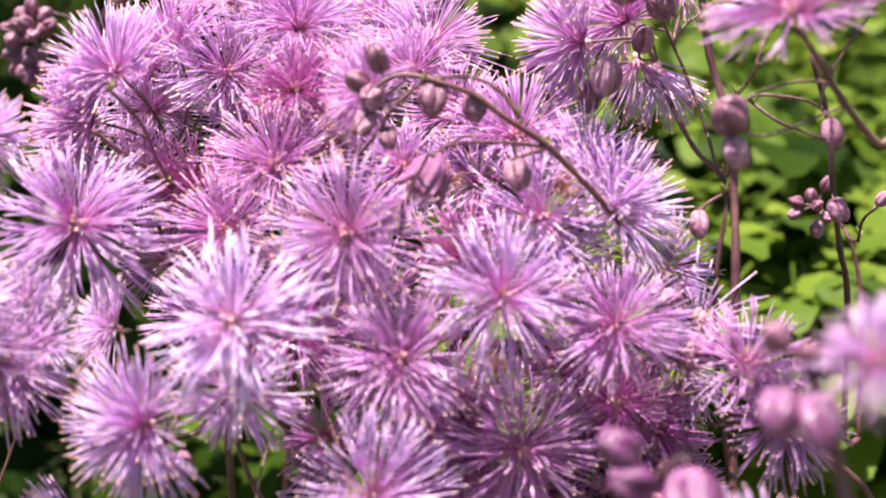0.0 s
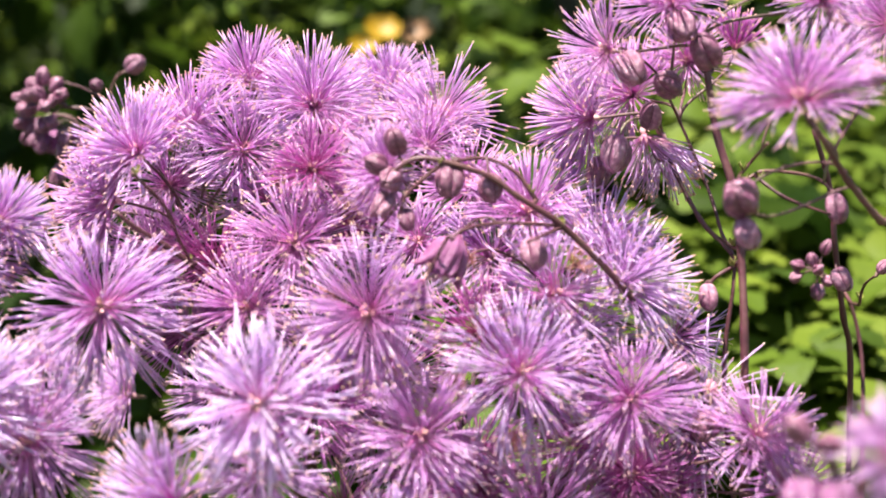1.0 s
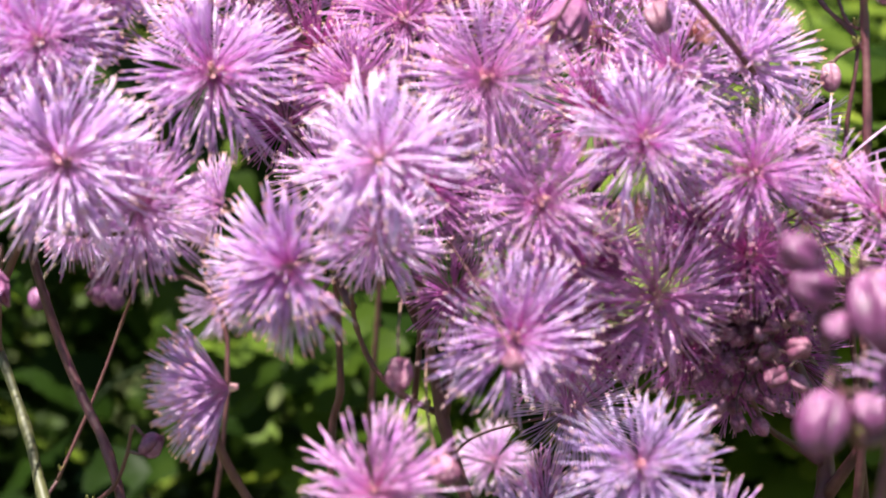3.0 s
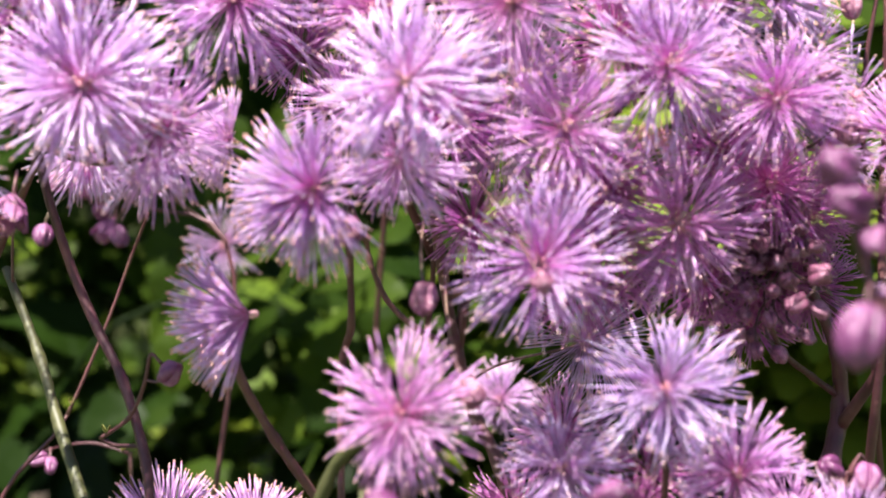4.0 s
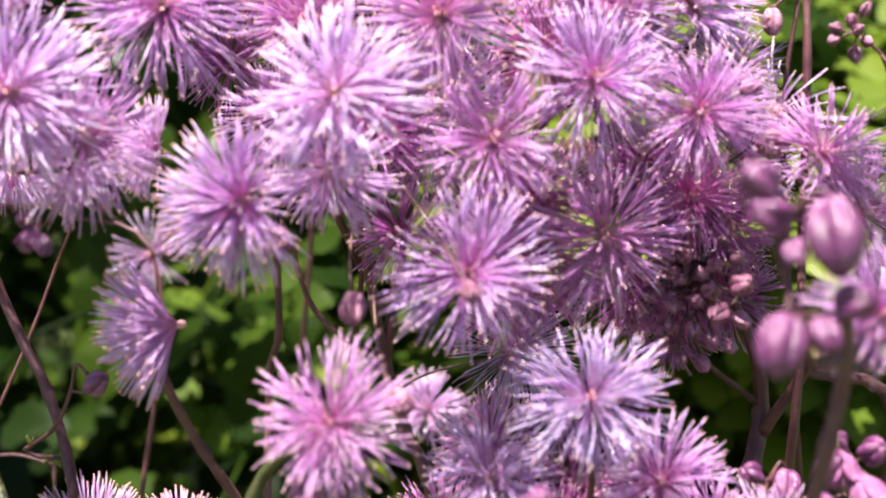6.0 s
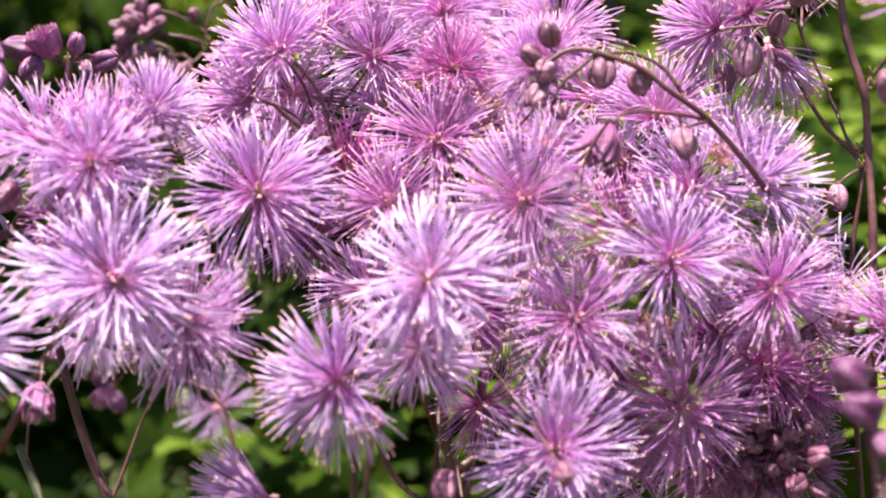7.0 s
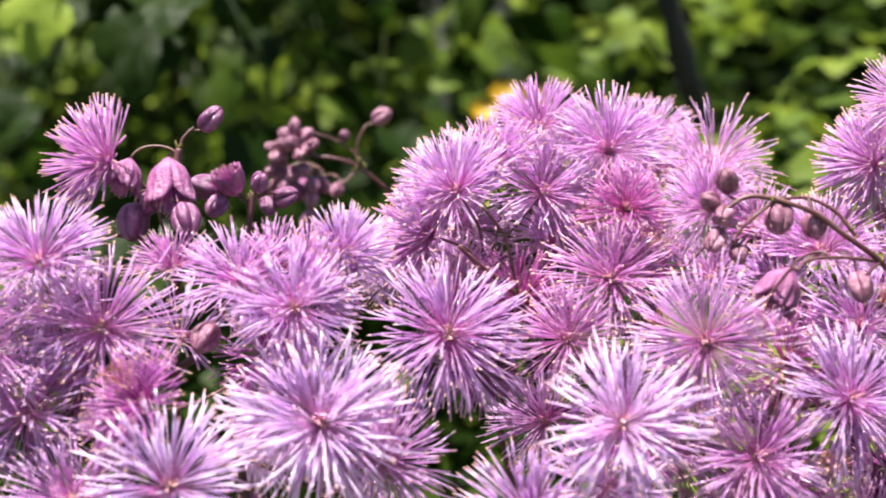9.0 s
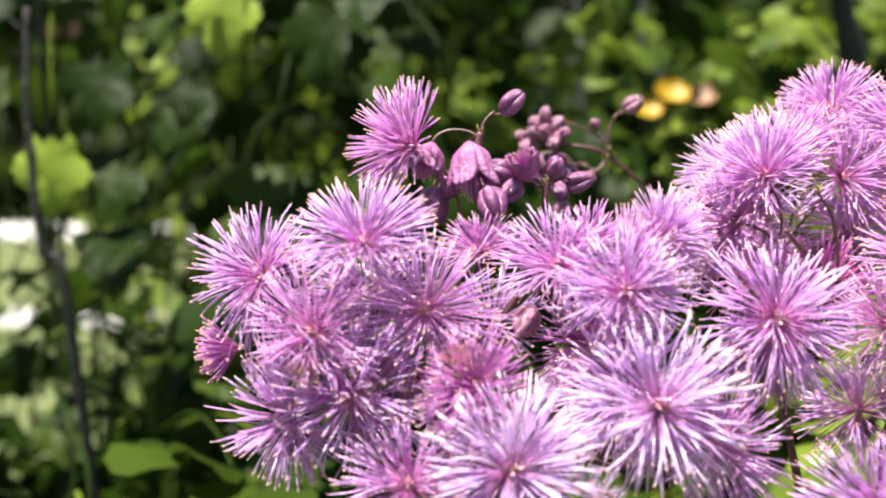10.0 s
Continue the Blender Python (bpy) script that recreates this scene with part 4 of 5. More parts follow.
stalk(rue_f, 0.00070, 0.00040, (0.0539, 0.1800, 0.9302), (0.0513, 0.1780, 0.9381), (0.0495, 0.1780, 0.9448), (0.0491, 0.1800, 0.9483))
flower(rue_f, (0.0418, 0.1557, 0.9768), (-0.01, -0.94, 0.35), 0.0091, "pom", "lilac")
bud(rue_f, (0.0228, 0.1448, 0.9948), (-0.69, -0.44, 0.58), 0.0023, False, True)
bud(rue_f, (0.0243, 0.1439, 0.9913), (-0.81, -0.52, 0.25), 0.0024, False, True)
bud(rue_f, (0.0300, 0.1406, 0.9904), (0.08, -0.48, -0.87), 0.0036, False, True)
bud(rue_f, (0.0263, 0.1420, 0.9877), (-0.34, -0.88, -0.35), 0.0016, False, True)
bud(rue_f, (0.0236, 0.1358, 0.9793), (-0.20, -0.40, -0.88), 0.0029, False, True)
bud(rue_f, (0.0289, 0.1378, 0.9795), (0.30, -0.50, -0.80), 0.0019, False, True)
bud(rue_f, (0.0321, 0.1387, 0.9829), (0.43, -0.80, 0.43), 0.0022, False, True)
bud(rue_f, (0.0357, 0.1827, 0.9451), (-0.65, -0.51, 0.57), 0.0020, False, True)
bud(rue_f, (0.0422, 0.1870, 0.9420), (-0.23, -0.83, -0.50), 0.0024, False, True)
bud(rue_f, (0.0418, 0.1690, 0.9523), (0.32, -0.61, 0.72), 0.0019, False, True)
bud(rue_f, (0.0455, 0.1730, 0.9500), (0.10, -0.50, -0.85), 0.0026, True, True)
bud(rue_f, (0.0482, 0.1700, 0.9476), (0.30, -0.60, -0.70), 0.0030, True, True)
bud(rue_f, (0.0413, 0.1680, 0.9464), (-0.30, -0.50, -0.80), 0.0024, True, True)
bud(rue_f, (0.0454, 0.1660, 0.9437), (0.00, -0.60, -0.80), 0.0030, True, True)
bud(rue_f, (0.0506, 0.1760, 0.9514), (0.20, -0.70, 0.60), 0.0022, False, True)
bud(rue_f, (0.0405, 0.1700, 0.9399), (-0.20, -0.60, -0.75), 0.0026, True, True)
bud(rue_f, (0.0505, 0.1680, 0.9440), (0.20, -0.50, -0.80), 0.0028, True, True)
bud(rue_f, (0.0462, 0.1780, 0.9519), (-0.30, -0.60, 0.70), 0.0018, False, True)

rue_g = meadow_rue(0.060, 0.150, "meadow rue sprig with blurred mauve buds and one bloom")
stalk(rue_g, 0.00080, 0.00050, (0.0452, 0.1373, 0.9912), (0.0440, 0.1383, 0.9969), (0.0420, 0.1384, 1.0029), (0.0408, 0.1389, 1.0057))
flower(rue_g, (0.0470, 0.1352, 1.0073), (-0.17, -0.81, 0.56), 0.0070, "pom", "lilac")
bud(rue_g, (0.0374, 0.1383, 1.0087), (-0.57, -0.48, 0.67), 0.0016)
bud(rue_g, (0.0405, 0.1381, 1.0072), (0.12, -0.87, 0.48), 0.0014)
bud(rue_g, (0.0439, 0.1384, 1.0088), (0.36, -0.46, 0.81), 0.0013)
bud(rue_g, (0.0377, 0.1371, 1.0015), (-0.20, -0.50, -0.84), 0.0024, False, True)
bud(rue_g, (0.0418, 0.1370, 1.0010), (0.20, -0.45, -0.87), 0.0026, False, True)

rue_h = meadow_rue(-0.145, 0.250, "slender meadow rue stalk of purple-pink nodding buds")
stalk(rue_h, 0.00090, 0.00060, (-0.1039, 0.2216, 0.9969), (-0.0971, 0.2171, 1.0122), (-0.0945, 0.2161, 1.0228), (-0.0958, 0.2187, 1.0283), (-0.0966, 0.2204, 1.0349), (-0.0963, 0.2207, 1.0379))
stalk(rue_h, 0.00028, 0.00020, (-0.0964, 0.2206, 1.0370), (-0.0957, 0.2209, 1.0396), (-0.0940, 0.2220, 1.0415))
stalk(rue_h, 0.00080, 0.00050, (-0.0944, 0.2269, 1.0010), (-0.0871, 0.2261, 1.0141), (-0.0849, 0.2265, 1.0275), (-0.0853, 0.2267, 1.0299))
stalk(rue_h, 0.00030, 0.00025, (-0.0849, 0.2265, 1.0280), (-0.0866, 0.2267, 1.0297), (-0.0885, 0.2268, 1.0304))
stalk(rue_h, 0.00030, 0.00025, (-0.0849, 0.2266, 1.0284), (-0.0821, 0.2267, 1.0301), (-0.0804, 0.2276, 1.0297))
stalk(rue_h, 0.00030, 0.00020, (-0.1065, 0.2193, 1.0229), (-0.1103, 0.2195, 1.0243), (-0.1145, 0.2208, 1.0266))
bud(rue_h, (-0.0912, 0.2221, 1.0427), (0.71, -0.26, 0.65), 0.0022, False, True)
bud(rue_h, (-0.0977, 0.2191, 1.0321), (0.11, -0.41, -0.90), 0.0044, True, True)
bud(rue_h, (-0.1050, 0.2183, 1.0331), (-0.20, -0.40, -0.89), 0.0032, True, True)
bud(rue_h, (-0.1042, 0.2206, 1.0257), (0.00, -0.41, -0.91), 0.0028, False, True)
bud(rue_h, (-0.0942, 0.2145, 1.0267), (0.32, -0.51, -0.80), 0.0025, False, True)
bud(rue_h, (-0.1018, 0.2218, 1.0285), (-0.00, -0.61, -0.79), 0.0019, False, True)
bud(rue_h, (-0.0927, 0.2280, 1.0308), (-0.89, -0.28, 0.35), 0.0024, False, True)
bud(rue_h, (-0.0885, 0.2270, 1.0320), (-0.36, -0.37, 0.85), 0.0030, True, True)
bud(rue_h, (-0.0833, 0.2259, 1.0319), (0.31, -0.47, 0.82), 0.0018, False, True)
bud(rue_h, (-0.0793, 0.2288, 1.0292), (0.92, -0.30, 0.25), 0.0022, False, True)
bud(rue_h, (-0.0905, 0.2256, 1.0280), (-0.53, -0.49, -0.70), 0.0019, False, True)
bud(rue_h, (-0.0824, 0.2295, 1.0276), (0.48, -0.56, -0.67), 0.0017, False, True)

rue_j = meadow_rue(-0.090, 0.240, "purple-stemmed meadow rue with small starry white-lilac flowers")
stalk(rue_j, 0.00100, 0.00075, (-0.0711, 0.1860, 0.9329), (-0.0797, 0.2011, 0.9433), (-0.0854, 0.2115, 0.9515), (-0.0943, 0.2247, 0.9628), green=True)
stalk(rue_j, 0.00035, 0.00020, (-0.0836, 0.2611, 0.9151), (-0.0905, 0.2616, 0.9170), (-0.0957, 0.2597, 0.9174), (-0.0987, 0.2548, 0.9181))
stalk(rue_j, 0.00035, 0.00030, (-0.0870, 0.2865, 0.9627), (-0.0924, 0.2894, 0.9658), (-0.0978, 0.2923, 0.9690))
flower(rue_j, (-0.0607, 0.2582, 0.9802), (-0.91, -0.35, 0.24), 0.0099, "half", "pale")
flower(rue_j, (-0.0879, 0.2558, 0.9788), (0.29, -0.96, -0.03), 0.0112, "star", "pale")
flower(rue_j, (-0.0960, 0.2901, 0.9694), (0.07, -0.64, -0.76), 0.0076, "fan", "deep")
flower(rue_j, (-0.0714, 0.3115, 0.9476), (-0.06, -0.98, 0.19), 0.0100, "star", "pale", True)
flower(rue_j, (-0.0835, 0.2835, 0.9717), (0.40, -0.79, -0.46), 0.0112, "star", "pale")
flower(rue_j, (-0.0779, 0.2580, 0.9852), (0.08, -0.25, 0.96), 0.0083, "fan", "pale")
bud(rue_j, (-0.0951, 0.2928, 0.9587), (-0.49, -0.58, 0.64), 0.0019, False, True)
bud(rue_j, (-0.0939, 0.2919, 0.9554), (-0.32, -0.61, -0.72), 0.0027, True, True)
bud(rue_j, (-0.0909, 0.2896, 0.9544), (0.30, -0.69, -0.66), 0.0023, False, True)
bud(rue_j, (-0.1029, 0.2751, 0.9577), (-0.00, -0.62, -0.79), 0.0021, False, True)
bud(rue_j, (-0.1012, 0.2827, 0.9676), (-0.33, -0.72, -0.61), 0.0022, False, True)
bud(rue_j, (-0.0993, 0.2522, 0.9173), (-0.69, -0.72, -0.06), 0.0017, False, True)
bud(rue_j, (-0.0971, 0.2519, 0.9163), (0.21, -0.71, -0.68), 0.0015, False, True)
bud(rue_j, (-0.0826, 0.1929, 0.9793), (0.01, -0.64, -0.77), 0.0028, True, True)

rue_k = meadow_rue(-0.060, 0.255, "short meadow rue with two tufted pale lilac flowers")
stalk(rue_k, 0.00090, 0.00070, (-0.0635, 0.2267, 0.8900), (-0.0638, 0.2261, 0.9039), (-0.0665, 0.2257, 0.9106))
flower(rue_k, (-0.0688, 0.2253, 0.9130), (-0.04, -0.22, 0.97), 0.0127, "half", "lilac")
flower(rue_k, (-0.0527, 0.2224, 0.9144), (0.17, -0.25, 0.95), 0.0115, "half", "lilac")

rue_l = meadow_rue(-0.040, 0.320, "thin meadow rue stalk ending in clustered dusty mauve buds")
stalk(rue_l, 0.00052, 0.00032, (-0.0508, 0.2978, 1.0126), (-0.0583, 0.2939, 1.0224), (-0.0642, 0.2895, 1.0280), (-0.0701, 0.2871, 1.0326), (-0.0749, 0.2863, 1.0342), (-0.0798, 0.2865, 1.0346))
stalk(rue_l, 0.00028, 0.00018, (-0.0695, 0.2870, 1.0323), (-0.0699, 0.2875, 1.0369), (-0.0684, 0.2879, 1.0408), (-0.0663, 0.2880, 1.0425))
stalk(rue_l, 0.00026, 0.00018, (-0.0678, 0.2879, 1.0308), (-0.0701, 0.2873, 1.0351), (-0.0751, 0.2878, 1.0383), (-0.0800, 0.2880, 1.0399))
stalk(rue_l, 0.00030, 0.00020, (-0.0699, 0.2870, 1.0318), (-0.0718, 0.2858, 1.0296), (-0.0733, 0.2847, 1.0284))
stalk(rue_l, 0.00030, 0.00020, (-0.0774, 0.2905, 1.0302), (-0.0784, 0.2866, 1.0251), (-0.0794, 0.2843, 1.0229))
bud(rue_l, (-0.0836, 0.2871, 1.0406), (0.09, -0.22, 0.97), 0.0017)
bud(rue_l, (-0.0853, 0.2870, 1.0390), (-0.73, -0.23, 0.64), 0.0017)
bud(rue_l, (-0.0809, 0.2869, 1.0390), (0.56, -0.39, 0.73), 0.0018)
bud(rue_l, (-0.0882, 0.2868, 1.0364), (-0.93, -0.27, 0.23), 0.0014)
bud(rue_l, (-0.0868, 0.2865, 1.0343), (-0.88, -0.44, -0.18), 0.0019)
bud(rue_l, (-0.0835, 0.2828, 1.0372), (-0.34, -0.79, 0.51), 0.0017)
bud(rue_l, (-0.0812, 0.2846, 1.0359), (0.32, -0.89, 0.32), 0.0015)
bud(rue_l, (-0.0863, 0.2882, 1.0306), (-0.57, -0.51, -0.64), 0.0018)
bud(rue_l, (-0.0883, 0.2899, 1.0280), (-0.62, -0.37, -0.69), 0.0015)
bud(rue_l, (-0.0834, 0.2841, 1.0310), (-0.01, -0.90, -0.44), 0.0018)
bud(rue_l, (-0.0819, 0.2878, 1.0276), (0.11, -0.41, -0.90), 0.0027, True)
bud(rue_l, (-0.0776, 0.2878, 1.0286), (0.47, -0.44, -0.77), 0.0019)
bud(rue_l, (-0.0726, 0.2878, 1.0390), (-0.38, -0.65, 0.66), 0.0013)
bud(rue_l, (-0.0647, 0.2881, 1.0433), (0.76, -0.28, 0.59), 0.0021)
bud(rue_l, (-0.0740, 0.2836, 1.0275), (-0.32, -0.50, -0.80), 0.0016)
bud(rue_l, (-0.0820, 0.2815, 1.0350), (0.09, -0.99, -0.11), 0.0016)
bud(rue_l, (-0.0797, 0.2857, 1.0371), (0.76, -0.52, 0.39), 0.0015)
bud(rue_l, (-0.0859, 0.2848, 1.0370), (-0.54, -0.68, 0.49), 0.0016)
bud(rue_l, (-0.0882, 0.2873, 1.0313), (-0.85, -0.44, -0.28), 0.0016)
bud(rue_l, (-0.0813, 0.2832, 1.0318), (0.31, -0.89, -0.33), 0.0017)
bud(rue_l, (-0.0852, 0.2859, 1.0282), (-0.22, -0.71, -0.67), 0.0019)
bud(rue_l, (-0.0795, 0.2858, 1.0283), (0.21, -0.60, -0.77), 0.0018)
bud(rue_l, (-0.0798, 0.2855, 1.0258), (0.21, -0.60, -0.77), 0.0018)
bud(rue_l, (-0.0841, 0.2857, 1.0268), (-0.21, -0.60, -0.77), 0.0017)
bud(rue_l, (-0.0800, 0.2840, 1.0212), (-0.32, -0.55, -0.77), 0.0021)

rue_m = meadow_rue(0.060, 0.240, "arching brown meadow rue stalk with drooping mauve buds")
stalk(rue_m, 0.00056, 0.00034, (0.0560, 0.2168, 0.9760), (0.0451, 0.2153, 0.9884), (0.0360, 0.2097, 1.0011), (0.0261, 0.2031, 1.0132), (0.0178, 0.2000, 1.0216), (0.0111, 0.1986, 1.0262), (0.0065, 0.1980, 1.0294), (0.0002, 0.1973, 1.0315), (-0.0041, 0.1975, 1.0319), (-0.0080, 0.1973, 1.0295))
stalk(rue_m, 0.00030, 0.00022, (0.0181, 0.2010, 1.0215), (0.0135, 0.1972, 1.0224), (0.0074, 0.1933, 1.0230), (0.0028, 0.1893, 1.0227), (0.0012, 0.1872, 1.0215))
stalk(rue_m, 0.00035, 0.00025, (0.0138, 0.2005, 1.0255), (0.0109, 0.2020, 1.0294), (0.0064, 0.2023, 1.0315), (0.0015, 0.1993, 1.0314))
stalk(rue_m, 0.00035, 0.00020, (0.0002, 0.1973, 1.0315), (-0.0032, 0.1971, 1.0287), (-0.0054, 0.1969, 1.0265), (-0.0062, 0.1967, 1.0243))
stalk(rue_m, 0.00030, 0.00020, (0.0181, 0.2010, 1.0215), (0.0148, 0.1950, 1.0212), (0.0118, 0.1880, 1.0211))
flower(rue_m, (-0.0027, 0.1917, 1.0152), (-0.49, -0.66, -0.58), 0.0054, "tassel", "pink")
bud(rue_m, (-0.0069, 0.1997, 1.0340), (-0.22, -0.43, 0.88), 0.0019)
bud(rue_m, (-0.0096, 0.1984, 1.0310), (-0.75, -0.47, 0.47), 0.0017)
bud(rue_m, (-0.0076, 0.1982, 1.0290), (-0.34, -0.91, -0.24), 0.0020)
bud(rue_m, (-0.0087, 0.1978, 1.0253), (-0.43, -0.70, -0.57), 0.0019)
bud(rue_m, (-0.0054, 0.1976, 1.0232), (0.32, -0.51, -0.80), 0.0015)
bud(rue_m, (0.0009, 0.1981, 1.0289), (0.00, -0.41, -0.91), 0.0023)
bud(rue_m, (0.0070, 0.1998, 1.0275), (0.11, -0.41, -0.90), 0.0021)
bud(rue_m, (0.0131, 0.1948, 1.0186), (0.10, -0.61, -0.78), 0.0022)
bud(rue_m, (0.0006, 0.1949, 1.0178), (-0.48, -0.24, -0.84), 0.0036, True)

rue_n = meadow_rue(-0.005, 0.160, "low meadow rue shoot crowded with closed mauve-pink buds")
stalk(rue_n, 0.00080, 0.00060, (-0.0236, 0.1399, 0.9486), (-0.0236, 0.1409, 0.9523), (-0.0242, 0.1413, 0.9541))
stalk(rue_n, 0.00060, 0.00050, (0.0003, 0.1397, 0.9488), (-0.0003, 0.1409, 0.9537), (-0.0009, 0.1406, 0.9565))
bud(rue_n, (-0.0260, 0.1399, 0.9567), (-0.58, -0.55, 0.60), 0.0026, False, True)
bud(rue_n, (-0.0204, 0.1396, 0.9556), (0.35, -0.55, 0.76), 0.0021, False, True)
bud(rue_n, (-0.0012, 0.1401, 0.9584), (0.22, -0.63, 0.74), 0.0022, False, True)
bud(rue_n, (-0.0285, 0.1394, 0.9546), (-0.66, -0.73, 0.18), 0.0022, False, True)
bud(rue_n, (-0.0247, 0.1400, 0.9527), (0.10, -0.60, 0.70), 0.0024, False, True)
bud(rue_n, (-0.0164, 0.1420, 0.9515), (0.30, -0.60, 0.60), 0.0021, False, True)
bud(rue_n, (-0.0087, 0.1430, 0.9515), (-0.10, -0.70, 0.60), 0.0022, False, True)
bud(rue_n, (-0.0294, 0.1390, 0.9518), (-0.40, -0.60, 0.50), 0.0024, False, True)
bud(rue_n, (-0.0191, 0.1410, 0.9501), (0.20, -0.70, 0.50), 0.0020, False, True)

rue_r = meadow_rue(0.090, 0.260, "meadow rue stalks with small tight clusters of mauve buds")
stalk(rue_r, 0.00055, 0.00040, (0.0742, 0.2397, 0.9657), (0.0717, 0.2339, 0.9928), (0.0681, 0.2273, 1.0023), (0.0650, 0.2232, 1.0147), (0.0640, 0.2237, 1.0240), (0.0604, 0.2223, 1.0344))
stalk(rue_r, 0.00042, 0.00032, (0.0783, 0.2445, 0.9640), (0.0801, 0.2526, 0.9827), (0.0800, 0.2561, 0.9919), (0.0777, 0.2573, 0.9999), (0.0745, 0.2578, 1.0031), (0.0718, 0.2581, 1.0047))
stalk(rue_r, 0.00030, 0.00020, (0.0763, 0.2453, 1.0007), (0.0751, 0.2390, 1.0055), (0.0760, 0.2344, 1.0084))
stalk(rue_r, 0.00030, 0.00020, (0.0460, 0.2119, 1.0137), (0.0435, 0.2107, 1.0126), (0.0424, 0.2106, 1.0117), (0.0419, 0.2104, 1.0106))
bud(rue_r, (0.0685, 0.2593, 1.0056), (-0.87, -0.40, 0.28), 0.0013)
bud(rue_r, (0.0682, 0.2589, 1.0035), (-0.81, -0.51, -0.27), 0.0012)
bud(rue_r, (0.0704, 0.2564, 1.0070), (-0.22, -0.29, 0.93), 0.0012)
bud(rue_r, (0.0736, 0.2588, 1.0090), (0.33, -0.19, 0.92), 0.0013)
bud(rue_r, (0.0710, 0.2542, 1.0056), (0.00, -0.89, 0.46), 0.0012)
bud(rue_r, (0.0720, 0.2575, 1.0010), (0.00, -0.46, -0.89), 0.0014)
bud(rue_r, (0.0728, 0.2539, 1.0035), (0.42, -0.89, -0.18), 0.0012)
bud(rue_r, (0.0658, 0.2214, 1.0098), (0.23, -0.68, -0.69), 0.0020)
bud(rue_r, (0.0752, 0.2298, 1.0102), (0.52, -0.07, 0.85), 0.0011)
bud(rue_r, (0.0416, 0.2102, 1.0093), (0.10, -0.46, -0.88), 0.0018)

for plant in PLANTS:
    rooted(plant)


# ---- foliage behind ----
def leaflet(rng, size, lobes, origin, turn, cup, n=15):
    """A rounded, lobed leaflet with a midrib fold: vertices and faces."""
    rim = []
    for k in range(n):
        a = -2.55 + 5.1 * k / (n - 1)
        r = 0.62 + 0.38 * math.cos(a * 0.55) ** 2
        r *= 0.84 + 0.16 * abs(math.cos(lobes * a * 0.5)) ** 0.6
        if n > 20:
            r *= (0.86 + 0.14 * abs(math.cos(lobes * a * 0.5))) * (1 - 0.10 * abs(math.sin(lobes * 2.0 * a)))
        r *= rng.uniform(0.97, 1.03)
        rim.append((r * math.cos(a) * 0.95 + 0.42, r * math.sin(a) * 0.82))
    verts = [(0, 0, 0), (0.45, 0, -0.05 * cup)]
    for x, y in rim:
        verts.append((x * 0.55 + 0.18, y * 0.52, cup * 0.10 * abs(y)))
    for x, y in rim:
        verts.append((x, y, cup * (0.32 * abs(y) - 0.22 * max(0, x - 0.5)) + 0.05 * math.sin(7 * x + 5 * y) - 0.10 * abs(math.cos(lobes * math.atan2(y, x + 0.3) * 0.8))))
    faces = []
    for k in range(n - 1):
        faces.append((1, 2 + k, 3 + k))
        faces.append((2 + k, 2 + n + k, 3 + n + k, 3 + k))
    faces.append((0, 1, 2 + n - 1))
    faces.append((0, 2, 1))
    m = Matrix.Translation(origin) @ turn @ Matrix.Scale(size, 4)
    return [m @ Vector(v) for v in verts], faces


def compound_leaf(name, seed, groups, size, lobes, mat, stout=1.0):
    """A stalked leaf of lobed leaflets in threes, about 8 cm long."""
    r = random.Random(seed)
    verts, faces = tube(glide([(0, 0, 0), (0.02, 0, 0.010), (0.04, 0, 0.008), (0.055, 0, 0)], 4), np.linspace(0.0009 * stout, 0.0005 * stout, 13), 5)
    arms = [((0.055, 0, 0), 0.0), ((0.045, 0, 0.004), 1.15), ((0.045, 0, 0.004), -1.15)][:groups]
    for (x, y, z), ang in arms:
        reach = 0.016 if groups > 1 else 0.0
        hub = Vector((x + reach * math.cos(ang), y + reach * math.sin(ang), z))
        for t in (0.0, 1.2, -1.2) if groups > 1 else (0.0,):
            a = ang + t + r.uniform(-0.15, 0.15)
            turn = Euler((r.uniform(-0.35, 0.35), r.uniform(-0.1, 0.45), a)).to_matrix().to_4x4()
            v, f = leaflet(r, size * r.uniform(0.85, 1.1), lobes, hub + Vector((0.004 * math.cos(a), 0.004 * math.sin(a), 0)), turn, r.uniform(0.4, 1.0), 41 if groups == 1 else 15)
            n = len(verts)
            verts += v
            faces += [tuple(i + n for i in face) for face in f]
    return mesh_of(name, verts, faces, mat)


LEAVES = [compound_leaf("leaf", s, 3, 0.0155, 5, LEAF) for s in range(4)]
SUN_TINTED_LEAVES = [compound_leaf("leaf", 10 + s, 3, 0.0118, 5, LIGHT_LEAF) for s in range(4)]
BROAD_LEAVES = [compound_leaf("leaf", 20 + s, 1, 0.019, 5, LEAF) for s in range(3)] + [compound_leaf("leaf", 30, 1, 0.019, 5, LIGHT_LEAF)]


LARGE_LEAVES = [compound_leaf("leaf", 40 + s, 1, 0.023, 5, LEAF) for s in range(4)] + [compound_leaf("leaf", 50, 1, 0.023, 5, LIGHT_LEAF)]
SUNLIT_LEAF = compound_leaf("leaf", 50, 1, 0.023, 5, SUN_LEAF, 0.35)


